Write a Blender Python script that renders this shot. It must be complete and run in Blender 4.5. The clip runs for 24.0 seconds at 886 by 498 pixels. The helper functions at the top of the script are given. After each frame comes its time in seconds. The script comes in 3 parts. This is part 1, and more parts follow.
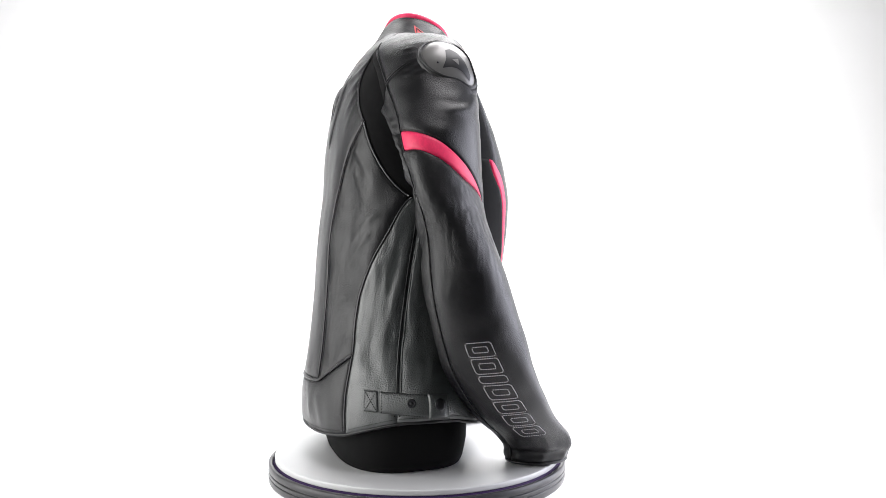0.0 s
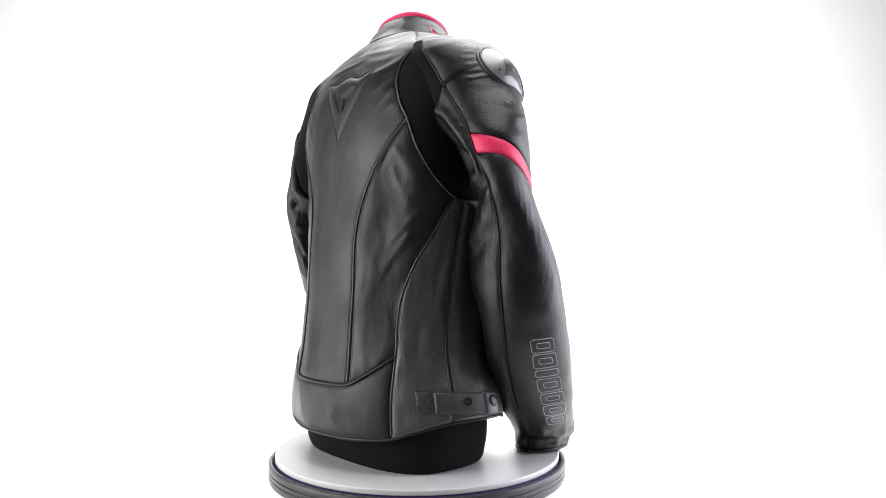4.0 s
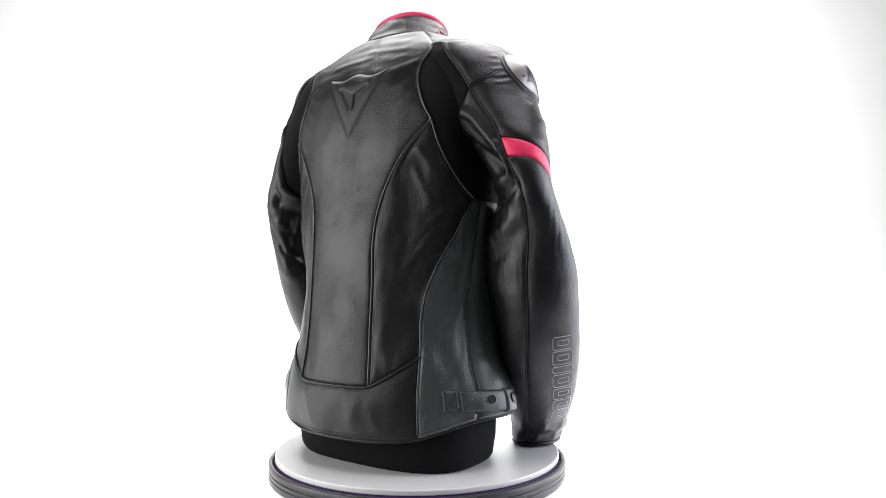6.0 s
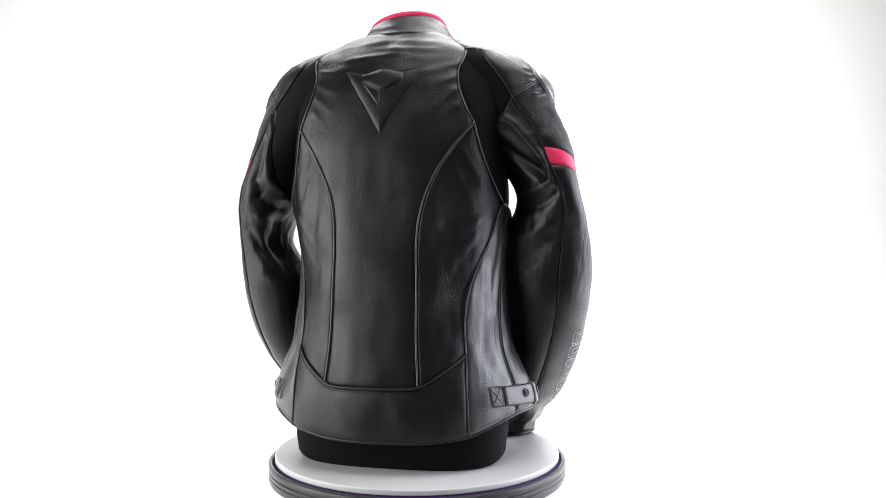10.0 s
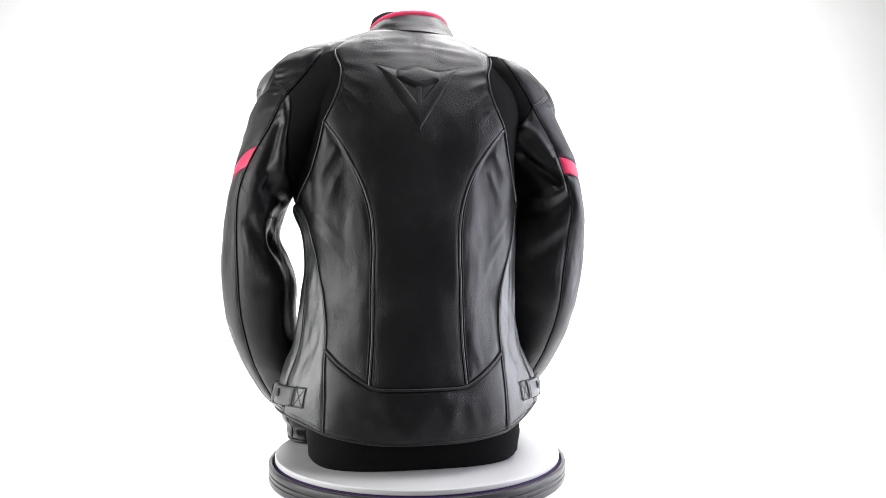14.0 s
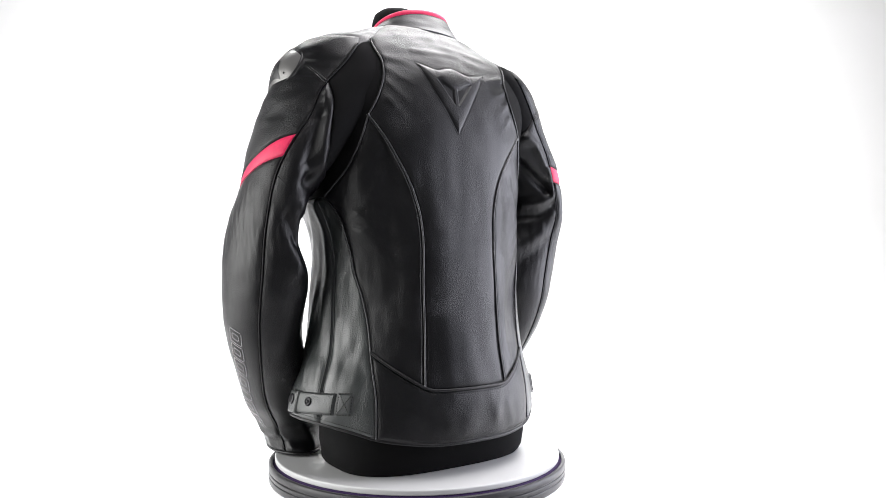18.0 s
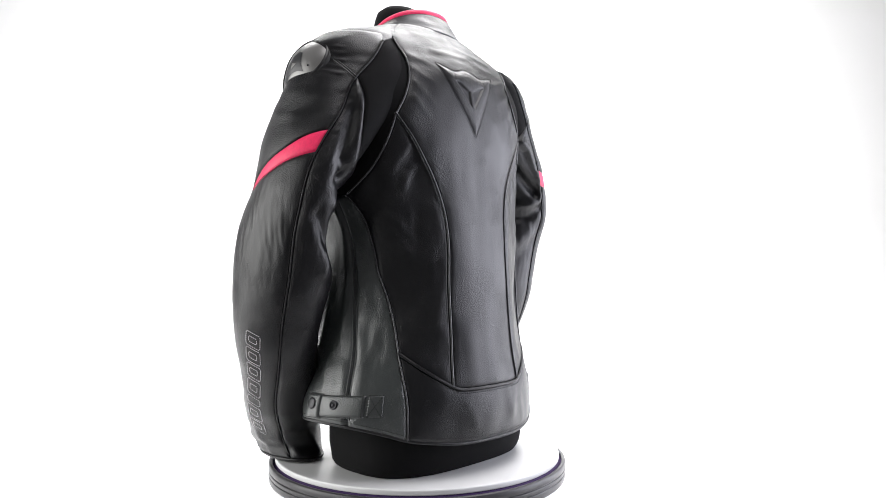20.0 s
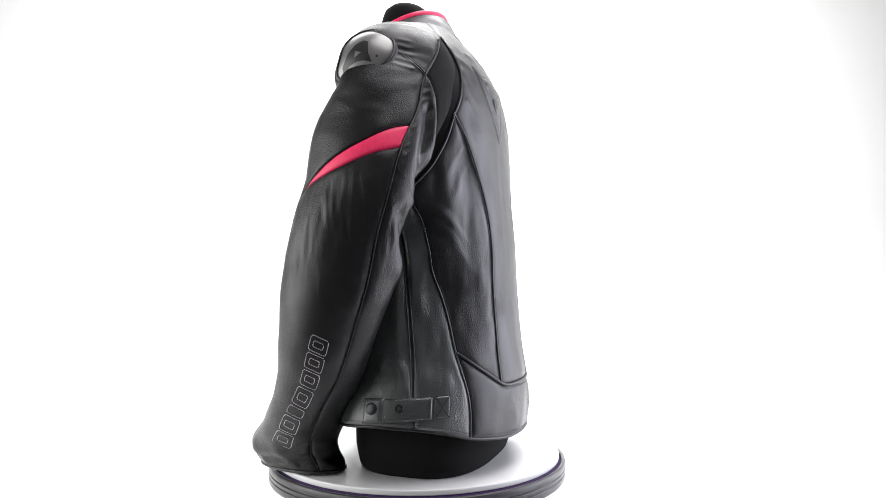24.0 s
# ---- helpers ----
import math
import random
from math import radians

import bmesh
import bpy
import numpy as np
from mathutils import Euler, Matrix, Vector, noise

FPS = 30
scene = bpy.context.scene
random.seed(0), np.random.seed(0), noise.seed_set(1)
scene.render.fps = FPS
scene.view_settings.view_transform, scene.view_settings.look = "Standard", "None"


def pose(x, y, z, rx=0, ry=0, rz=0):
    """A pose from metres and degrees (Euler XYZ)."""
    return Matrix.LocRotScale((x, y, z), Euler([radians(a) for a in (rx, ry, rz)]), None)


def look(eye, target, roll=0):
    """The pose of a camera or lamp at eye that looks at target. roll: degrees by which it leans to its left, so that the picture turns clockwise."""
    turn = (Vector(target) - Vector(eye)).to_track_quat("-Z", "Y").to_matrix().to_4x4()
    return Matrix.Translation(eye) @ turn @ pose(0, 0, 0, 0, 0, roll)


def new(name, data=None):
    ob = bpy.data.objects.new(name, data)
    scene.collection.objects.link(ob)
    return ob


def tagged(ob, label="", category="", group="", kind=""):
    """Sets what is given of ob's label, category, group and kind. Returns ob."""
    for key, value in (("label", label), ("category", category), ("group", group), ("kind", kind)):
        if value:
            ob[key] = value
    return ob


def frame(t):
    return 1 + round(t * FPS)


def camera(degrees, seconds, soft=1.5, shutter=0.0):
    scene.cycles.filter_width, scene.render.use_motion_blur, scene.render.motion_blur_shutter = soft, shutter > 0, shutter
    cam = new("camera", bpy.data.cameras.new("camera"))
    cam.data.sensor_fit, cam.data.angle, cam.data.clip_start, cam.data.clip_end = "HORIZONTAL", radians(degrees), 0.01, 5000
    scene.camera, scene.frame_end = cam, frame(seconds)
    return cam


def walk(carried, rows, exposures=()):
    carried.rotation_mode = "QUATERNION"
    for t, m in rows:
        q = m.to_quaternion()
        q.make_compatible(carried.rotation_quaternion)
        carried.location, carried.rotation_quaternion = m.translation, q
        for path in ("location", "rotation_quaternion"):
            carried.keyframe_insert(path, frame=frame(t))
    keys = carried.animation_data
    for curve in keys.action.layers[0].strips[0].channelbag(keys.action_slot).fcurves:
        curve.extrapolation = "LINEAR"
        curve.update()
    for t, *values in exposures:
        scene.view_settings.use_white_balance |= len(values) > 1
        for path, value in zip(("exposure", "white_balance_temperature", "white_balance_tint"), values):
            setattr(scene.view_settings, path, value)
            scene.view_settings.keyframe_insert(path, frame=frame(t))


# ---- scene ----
# ---------------------------------------------------------------- camera
cam = camera(66.72, 24.0, soft=0.9)
EYE = (0.0, -1.1023, 0.2744)
AIM = (0.03634, -0.1038, 0.3153)
walk(cam, [(0, look(EYE, AIM, 0.06)), (24, look(EYE, AIM, 0.06))])

# ---------------------------------------------------------------- light
world = bpy.data.worlds.new("studio_air")
scene.world = world
world.use_nodes = True
world.node_tree.nodes["Background"].inputs[0].default_value = (1.0, 1.0, 1.0, 1)
world.node_tree.nodes["Background"].inputs[1].default_value = 0.015


def softbox_lamp(name, eye, target, w, h, watts, colour=(1, 1, 1)):
    data = bpy.data.lights.new(name, "AREA")
    data.shape, data.size, data.size_y, data.energy, data.color = "RECTANGLE", w, h, watts, colour
    ob = new(name, data)
    ob.matrix_world = look(eye, target)
    return ob


softbox_lamp("softbox_left", (-1.78, -0.62, 0.58), (0, -0.18, 0.38), 1.8, 1.4, 43, (1.0, 1.0, 0.985))
softbox_lamp("softbox_right", (1.75, 0.12, 0.58), (0, -0.06, 0.38), 1.8, 1.4, 50, (0.88, 0.885, 1.0))
softbox_lamp("softbox_top", (0.45, -0.14, 1.85), (0, -0.05, 0.50), 1.8, 1.0, 36, (1.0, 0.975, 1.0))
softbox_lamp("backdrop_lamp", (0.10, 0.9, 2.02), (0.06, 2.4, 0.15), 2.2, 0.5, 140)
scene.view_settings.exposure = 0.0


# ---------------------------------------------------------------- materials
def mat(name, colour, rough=0.5, metal=0.0):
    m = bpy.data.materials.new(name)
    m.use_nodes = True
    b = m.node_tree.nodes["Principled BSDF"]
    b.inputs["Base Color"].default_value = (*colour, 1)
    b.inputs["Roughness"].default_value = rough
    b.inputs["Metallic"].default_value = metal
    return m


def link(m, a, b):
    m.node_tree.links.new(a, b)


def node(m, kind, **values):
    n = m.node_tree.nodes.new(kind)
    for key, value in values.items():
        n.inputs[key].default_value = value
    return n


def ramp(m, source, lo, hi, a, b):
    r = node(m, "ShaderNodeMapRange")
    r.inputs["From Min"].default_value, r.inputs["From Max"].default_value = lo, hi
    r.inputs["To Min"].default_value, r.inputs["To Max"].default_value = a, b
    link(m, source, r.inputs["Value"])
    return r.outputs["Result"]


def leather(name, colour, rough, grain=800.0, depth=0.34, spread=0.06, gloss=0.36, crease=0.15):
    """Grained hide: cells about a millimetre wide that stand out in patches, fine creases, and wear in the gloss."""
    m = mat(name, colour, rough)
    b = m.node_tree.nodes["Principled BSDF"]
    co = node(m, "ShaderNodeTexCoord").outputs["Object"]
    cells = node(m, "ShaderNodeTexVoronoi", Scale=grain)
    cells.feature = "F1"
    fine = node(m, "ShaderNodeTexNoise", Scale=grain * 1.3, Detail=4.0, Roughness=0.6)
    folds = node(m, "ShaderNodeTexNoise", Scale=grain * 0.34, Detail=4.0, Roughness=0.6, Distortion=0.6)
    wear = node(m, "ShaderNodeTexNoise", Scale=9.0, Detail=4.0, Roughness=0.6)
    patch = node(m, "ShaderNodeTexNoise", Scale=17.0, Detail=3.0, Roughness=0.6)
    for n in (cells, fine, wear, patch):
        link(m, co, n.inputs["Vector"])
    upright = node(m, "ShaderNodeMapping", Scale=(1.0, 1.0, 0.5))
    link(m, co, upright.inputs["Vector"])
    link(m, upright.outputs["Vector"], folds.inputs["Vector"])
    mix = node(m, "ShaderNodeMath")
    mix.operation = "MULTIPLY_ADD"
    mix.inputs[1].default_value = 0.35
    link(m, fine.outputs["Fac"], mix.inputs[0])
    link(m, cells.outputs["Distance"], mix.inputs[2])
    bump = node(m, "ShaderNodeBump", Strength=depth, Distance=0.0009)
    link(m, mix.outputs[0], bump.inputs["Height"])
    link(m, ramp(m, patch.outputs["Fac"], 0.38, 0.66, depth * 0.35, depth * 1.25), bump.inputs["Strength"])
    bump2 = node(m, "ShaderNodeBump", Strength=crease, Distance=0.0010)
    link(m, folds.outputs["Fac"], bump2.inputs["Height"])
    link(m, ramp(m, patch.outputs["Fac"], 0.42, 0.68, crease * 0.3, crease * 2.0), bump2.inputs["Strength"])
    link(m, bump.outputs["Normal"], bump2.inputs["Normal"])
    link(m, bump2.outputs["Normal"], b.inputs["Normal"])
    link(m, ramp(m, wear.outputs["Fac"], 0.3, 0.7, rough - spread, rough + spread), b.inputs["Roughness"])
    tone = node(m, "ShaderNodeMix")
    tone.data_type = "RGBA"
    tone.inputs["A"].default_value = (*[c * 0.75 for c in colour], 1)
    tone.inputs["B"].default_value = (*[min(c * 1.3, 1) for c in colour], 1)
    link(m, folds.outputs["Fac"], tone.inputs["Factor"])
    link(m, tone.outputs["Result"], b.inputs["Base Color"])
    b.inputs["Specular IOR Level"].default_value = gloss
    return m


def plain(name, colour, rough, metal=0.0, scale=120.0, depth=0.05):
    m = mat(name, colour, rough, metal)
    b = m.node_tree.nodes["Principled BSDF"]
    co = node(m, "ShaderNodeTexCoord").outputs["Object"]
    n = node(m, "ShaderNodeTexNoise", Scale=scale, Detail=4.0)
    link(m, co, n.inputs["Vector"])
    bump = node(m, "ShaderNodeBump", Strength=depth, Distance=0.001)
    link(m, n.outputs["Fac"], bump.inputs["Height"])
    link(m, bump.outputs["Normal"], b.inputs["Normal"])
    link(m, ramp(m, n.outputs["Fac"], 0.3, 0.7, max(rough - 0.06, 0.02), min(rough + 0.06, 1)), b.inputs["Roughness"])
    return m


LEATHER = leather("black_leather", (0.0042, 0.0042, 0.0050), 0.355, 740.0, 0.46, spread=0.025, gloss=0.37, crease=0.16)
GUSSET = leather("grey_black_leather", (0.027, 0.031, 0.030), 0.315, 620.0, 0.60, spread=0.03, gloss=0.85, crease=0.22)
PINK = leather("pink_leather", (0.80, 0.028, 0.11), 0.45, 900.0, 0.12, gloss=0.4, crease=0.05)
COLLAR = leather("collar_leather", (0.022, 0.022, 0.024), 0.40, 560.0, 0.70, spread=0.03, gloss=0.50, crease=0.40)
STRETCH = plain("black_stretch_fabric", (0.0024, 0.0024, 0.0028), 0.9, 0, 1500.0, 0.3)
LINING = plain("black_lining", (0.01, 0.01, 0.011), 0.9)
PIPING = plain("black_piping", (0.045, 0.045, 0.047), 0.22, 0, 600.0, 0.1)
GREY_THREAD = mat("grey_thread", (0.16, 0.16, 0.165), 0.6)
THREAD = mat("black_thread", (0.004, 0.004, 0.0045), 0.75)
PALE_THREAD = mat("pale_grey_thread", (0.62, 0.60, 0.63), 0.6)
RUBBER = plain("black_rubber", (0.012, 0.012, 0.013), 0.5)
SILVER = plain("satin_silver_metal", (0.19, 0.187, 0.182), 0.36, 0.45, 40.0, 0.02)
CHARCOAL = plain("charcoal_plastic", (0.016, 0.016, 0.018), 0.4)
PATCH = plain("red_rubber_patch", (0.60, 0.05, 0.06), 0.5)
SNAP = mat("black_metal_snap", (0.02, 0.02, 0.022), 0.3, 0.6)
for cloth in (STRETCH, LINING):
    cloth.node_tree.nodes["Principled BSDF"].inputs["Specular IOR Level"].default_value = 0.2
JERSEY = plain("black_jersey", (0.0028, 0.0028, 0.0031), 0.95, 0, 1800.0, 0.35)
JERSEY.node_tree.nodes["Principled BSDF"].inputs["Specular IOR Level"].default_value = 0.2
WHITE_TOP = plain("white_lacquer", (0.61, 0.613, 0.613), 0.42, 0, 3.0, 0.01)
WHITE_BASE = plain("white_plastic", (0.82, 0.82, 0.83), 0.3, 0, 20.0, 0.02)
RING = plain("anthracite_metal", (0.034, 0.033, 0.036), 0.34, 0.0, 30.0, 0.02)
RING.node_tree.nodes["Principled BSDF"].inputs["Specular IOR Level"].default_value = 0.32
# colour of the thin purple shadow between disc and ring
VIOLET = mat("violet_black_gap_shade", (0.035, 0.012, 0.075), 0.8)
SWEEP = plain("white_paper_sweep", (0.868, 0.866, 0.862), 0.75, 0, 2.0, 0.02)
# greys of the unseen room, set by how dark the leather should reflect
DARK_WALL = plain("unseen_room_dark_grey", (0.10, 0.10, 0.105), 0.8, 0, 6.0, 0.03)

PALE_WALL = plain("unseen_wall_mid_grey", (0.18, 0.18, 0.18), 0.8, 0, 6.0, 0.03)


# ---------------------------------------------------------------- mesh helpers
def mesh_of(name, verts, faces, material, smooth=True):
    me = bpy.data.meshes.new(name)
    me.from_pydata([tuple(map(float, v)) for v in verts], [], [tuple(int(i) for i in f) for f in faces])
    me.materials.append(material)
    if smooth:
        me.polygons.foreach_set("use_smooth", [True] * len(me.polygons))
    me.update()
    return me


def part(name, me, parent, label=""):
    ob = new(name, me)
    ob.parent = parent
    if label:
        ob["label"] = label
    return ob


def spl(xk, yk, x):
    xk, yk = np.asarray(xk, float), np.asarray(yk, float)
    x = np.clip(x, xk[0], xk[-1])
    h = np.diff(xk)
    d = np.diff(yk) / h
    m = np.empty_like(yk)
    m[1:-1] = (d[:-1] * h[1:] + d[1:] * h[:-1]) / (h[1:] + h[:-1])
    m[0], m[-1] = d[0], d[-1]
    i = np.clip(np.searchsorted(xk, x) - 1, 0, len(xk) - 2)
    s, hh = (x - xk[i]) / h[i], h[i]
    return yk[i] * (1 + 2 * s) * (1 - s) ** 2 + yk[i + 1] * s * s * (3 - 2 * s) + m[i] * hh * s * (1 - s) ** 2 + m[i + 1] * hh * s * s * (s - 1)


def grid_faces(nu, nv, offset=0, flip=False):
    f = []
    for j in range(nv - 1):
        for i in range(nu - 1):
            a = offset + j * nu + i
            q = (a, a + 1, a + nu + 1, a + nu)
            f.append(q[::-1] if flip else q)
    return f


def tube(path, radius, sides=6, closed=False):
    """A cord along a path (n x 3)."""
    path = np.asarray(path, float)
    n = len(path)
    tang = np.gradient(path, axis=0)
    if closed:
        tang = np.roll(path, -1, 0) - np.roll(path, 1, 0)
    tang /= np.linalg.norm(tang, axis=1)[:, None] + 1e-12
    ref = np.array([0.3, 0.5, 0.8])
    verts, faces = [], []
    for k in range(n):
        a = np.cross(tang[k], ref)
        a /= np.linalg.norm(a) + 1e-12
        b = np.cross(tang[k], a)
        for s in range(sides):
            w = 2 * math.pi * s / sides
            verts.append(path[k] + radius * (math.cos(w) * a + math.sin(w) * b))
    for k in range(n if closed else n - 1):
        for s in range(sides):
            k2, s2 = (k + 1) % n, (s + 1) % sides
            faces.append((k * sides + s, k2 * sides + s, k2 * sides + s2, k * sides + s2))
    if not closed:
        faces.append(tuple(range(sides))[::-1])
        faces.append(tuple(range((n - 1) * sides, n * sides)))
    return verts, faces


def resample(path, step):
    path = np.asarray(path, float)
    d = np.concatenate([[0], np.cumsum(np.linalg.norm(np.diff(path, axis=0), axis=1))])
    n = max(int(d[-1] / step), 2)
    s = np.linspace(0, d[-1], n)
    return np.stack([np.interp(s, d, path[:, k]) for k in range(3)], 1)


def stitches(paths, length=0.0024, gap=0.0012, radius=0.00035):
    """Short thread dashes along the paths."""
    verts, faces = [], []
    for path in paths:
        pts = resample(path, (length + gap) / 3)
        for k in range(0, len(pts) - 2, 3):
            v, f = tube(pts[k:k + 3], radius, 4)
            o = len(verts)
            verts += v
            faces += [tuple(i + o for i in q) for q in f]
    return verts, faces


def lathe(profile, n=96):
    verts, faces = [], []
    for r, z in profile:
        for k in range(n):
            a = 2 * math.pi * k / n
            verts.append((r * math.cos(a), r * math.sin(a), z))
    for j in range(len(profile) - 1):
        for k in range(n):
            k2 = (k + 1) % n
            faces.append((j * n + k, j * n + k2, (j + 1) * n + k2, (j + 1) * n + k))
    return verts, faces


# ---------------------------------------------------------------- the jacket's forms
# Heights, half widths, back and front depths, and squareness of the trunk's slices.
ZB = [0.040, 0.10, 0.17, 0.25, 0.33, 0.41, 0.48, 0.53, 0.57, 0.605, 0.62, 0.635, 0.656]
BA = [0.204, 0.198, 0.1745, 0.166, 0.168, 0.167, 0.168, 0.182, 0.190, 0.184, 0.172, 0.126, 0.076]
BB = [-0.178, -0.179, -0.169, -0.161, -0.155, -0.1455, -0.141, -0.134, -0.125, -0.108, -0.098, -0.087, -0.071]
BF = [0.105, 0.108, 0.115, 0.13, 0.142, 0.142, 0.118, 0.09, 0.07, 0.062, 0.06, 0.055, 0.048]
BN = [1.9, 1.9, 2.0, 2.1, 2.25, 2.5, 2.85, 2.8, 2.45, 2.4, 2.3, 2.2, 2.1]
MID = -0.03
# Sleeve slices: heights, centre across, centre in depth, half width across and in depth, twist.
ZS = [0.004, 0.026, 0.08, 0.14, 0.20, 0.27, 0.34, 0.40, 0.46, 0.52, 0.565, 0.595, 0.616]
RIGHT = ([0.1620, 0.1655, 0.1970, 0.2230, 0.2328, 0.2317, 0.2317, 0.2333, 0.213, 0.1872, 0.1711, 0.1564, 0.1441],
         [0.1410, 0.1425, 0.0877, 0.043, 0.0201, 0.0004, -0.0144, -0.0254, -0.028, -0.0335, -0.0401, -0.0437, -0.044],
         [0.0340, 0.0350, 0.0430, 0.0430, 0.0530, 0.0651, 0.0653, 0.0626, 0.0673, 0.0596, 0.0525, 0.0462, 0.0353],
         [0.0450, 0.0492, 0.0553, 0.06, 0.0595, 0.0547, 0.0439, 0.0374, 0.0503, 0.0652, 0.0683, 0.0675, 0.0548],
         [-0.0773, -0.0773, -0.3039, -0.4304, -0.3049, -0.0915, -0.4478, -0.9504, -0.8442, -0.7381, -0.7671, -0.7629, -0.7559])
LEFT = ([0.1455, 0.1455, 0.1754, 0.2083, 0.2254, 0.2309, 0.2436, 0.2265, 0.2008, 0.177, 0.1593, 0.1508, 0.1423],
        [0.109, 0.123, 0.0880, 0.0472, 0.0253, 0.0054, -0.0127, -0.0229, -0.0295, -0.0482, -0.0522, -0.0483, -0.0434],
        [0.039, 0.042, 0.0512, 0.0479, 0.0511, 0.0520, 0.0364, 0.0461, 0.0568, 0.0490, 0.0415, 0.0409, 0.034],
        [0.0690, 0.0685, 0.0555, 0.0555, 0.0619, 0.0719, 0.0705, 0.0742, 0.0805, 0.0802, 0.0778, 0.0675, 0.0527],
        [0.1385, 0.1385, -0.0082, -0.1481, -0.2794, -0.332, -0.249, -0.0644, -0.3146, -0.7899, -0.8531, -0.9252, -0.9298])


def ripple(p, scale, seed):
    return np.array([noise.noise(Vector((q[0] * scale[0] + seed, q[1] * scale[1], q[2] * scale[2]))) for q in p.reshape(-1, 3)]).reshape(p.shape[:-1])


def trunk(phi, z):
    """A point of the trunk: phi in degrees round from the middle of the back, positive to the wearer's right."""
    phi, z = np.broadcast_arrays(np.asarray(phi, float), np.asarray(z, float))
    a, b, f, n = (spl(ZB, k, z) for k in (BA, BB, BF, BN))
    th = np.radians(phi - 90)
    c, s, e = np.cos(th), np.sin(th), 2 / n
    u = a * np.sign(c) * np.abs(c) ** e
    # the waist is drawn in further on the wearer's left
    u = u + 0.011 * np.exp(-((z - 0.315) / 0.065) ** 2) * np.clip((-phi - 45) / 35, 0, 1) * np.clip((150 + phi) / 30, 0, 1)
    # cloth hangs full under the armholes, and the flanks stand out towards the front
    side = np.sign(phi)
    wide = np.clip((np.abs(phi) - 62) / 22, 0, 1) * np.clip((150 - np.abs(phi)) / 30, 0, 1)
    u = u + side * wide * np.where(phi > 0, 0.004, 0.014) * np.exp(-((z - 0.405) / 0.045) ** 2)
    flank = np.exp(-((np.abs(phi) - 115) / 20) ** 2) * np.clip((z - 0.06) / 0.12, 0, 1) * np.clip((0.40 - z) / 0.06, 0, 1)
    u = u + np.where(phi > 0, 0.003, 0.0) * flank
    u = u + 0.010 * np.exp(-((phi - 88) / 18) ** 2) * np.exp(-((z - 0.10) / 0.045) ** 2)
    v = np.where(s < 0, MID + (b - MID) * np.abs(s) ** e, MID + (f - MID) * np.abs(s) ** e)
    # the wearer's left hip and waist lie flatter behind the gusset
    flat = np.exp(-((phi + 60) / 17) ** 2) * np.exp(-((z - 0.235) / 0.085) ** 4)
    return np.stack([u + 0.0062 * flat, v + 0.0060 * flat, z], -1)


def across(u, z):
    """The angle at which the trunk's back lies u metres from its middle."""
    a, n = spl(ZB, BA, z), spl(ZB, BN, z)
    return np.degrees(np.arcsin(np.sign(u) * np.clip(np.abs(u) / a, 0, 1) ** (n / 2)))


def sleeve_form(rows, side):
    def form(th, z):
        th, z = np.broadcast_arrays(np.asarray(th, float), np.asarray(z, float))
        cu, cv, ra, rb, ph = (spl(ZS, k, z) for k in rows)
        w = np.radians(th) - ph
        a, b, c, s = ra * np.cos(w), rb * np.sin(w), np.cos(ph), np.sin(ph)
        return np.stack([side * (cu + c * a - s * b), cv + s * a + c * b, z], -1)
    return form


def normals(form, a, z, sign=1):
    e = 0.3
    du = form(a + e, z) - form(a - e, z)
    dz = form(a, z + 0.001) - form(a, z - 0.001)
    n = np.cross(du, dz) * sign
    return n / (np.linalg.norm(n, axis=-1)[..., None] + 1e-12)


def region(left, right, low, high, nu, nv):
    """Angles and heights of a grid between two side lines (angle of height) and two end lines (height of angle)."""
    s, t = np.meshgrid(np.linspace(0, 1, nu), np.linspace(0, 1, nv))
    z = low(0 * s) * (1 - t) + high(0 * s) * t
    for _ in range(12):
        a = left(z) * (1 - s) + right(z) * s
        z = low(a) * (1 - t) + high(a) * t
    return a, z, s, t


def panel(name, form, lines, nu, nv, material, parent, label="", lift=0.0022, edge=0.006, sign=1, folds=None, roll=(1, 1, 1, 1), ease=0.008):
    """One cut piece of hide: it swells from its sewn edges, and its edges are turned in."""
    a, z, s, t = region(*lines, nu, nv)
    p = form(a, z)
    n = normals(form, a, z, sign)
    w = np.linalg.norm(np.diff(p, axis=1), axis=-1).sum(1)[:, None]
    h = np.linalg.norm(np.diff(p, axis=0), axis=-1).sum(0)[None]
    far = 1.0
    near = np.minimum(np.minimum(s * w if roll[0] else far, (1 - s) * w if roll[1] else far), np.minimum(t * h if roll[2] else far, (1 - t) * h if roll[3] else far))
    swell = lift * (1 - np.exp(-near / edge)) - 0.0012 * np.exp(-near / 0.0012)
    if folds is not None:
        k = np.clip(near / ease, 0, 1)
        swell = swell + folds(p, a, z) * k * (2 - k)
    p = p + n * swell[..., None]
    verts, faces = p.reshape(-1, 3), grid_faces(nu, nv, 0, sign < 0)
    me = mesh_of(name, verts, faces, material)
    return part(name, me, parent, label)


def line(xs, ys):
    return lambda x: spl(xs, ys, x)


def const(c):
    return lambda x: 0 * x + c


# Seam lines of the back, as metres from the middle by height, then as angles.
PIPE_Z = [0.118, 0.188, 0.266, 0.322, 0.37, 0.415, 0.459, 0.497]
PIPE_U = [0.066, 0.061, 0.060, 0.059, 0.064, 0.079, 0.105, 0.134]
EDGE_Z = [0.497, 0.526, 0.561, 0.579, 0.601, 0.612, 0.635, 0.656]
EDGE_U = [0.134, 0.121, 0.111, 0.111, 0.118, 0.118, 0.097, 0.070]


def pipe_line(z, more=0.0):
    return across(spl(PIPE_Z, PIPE_U, z) + more * np.clip((0.497 - z) / 0.06, 0, 1), z)


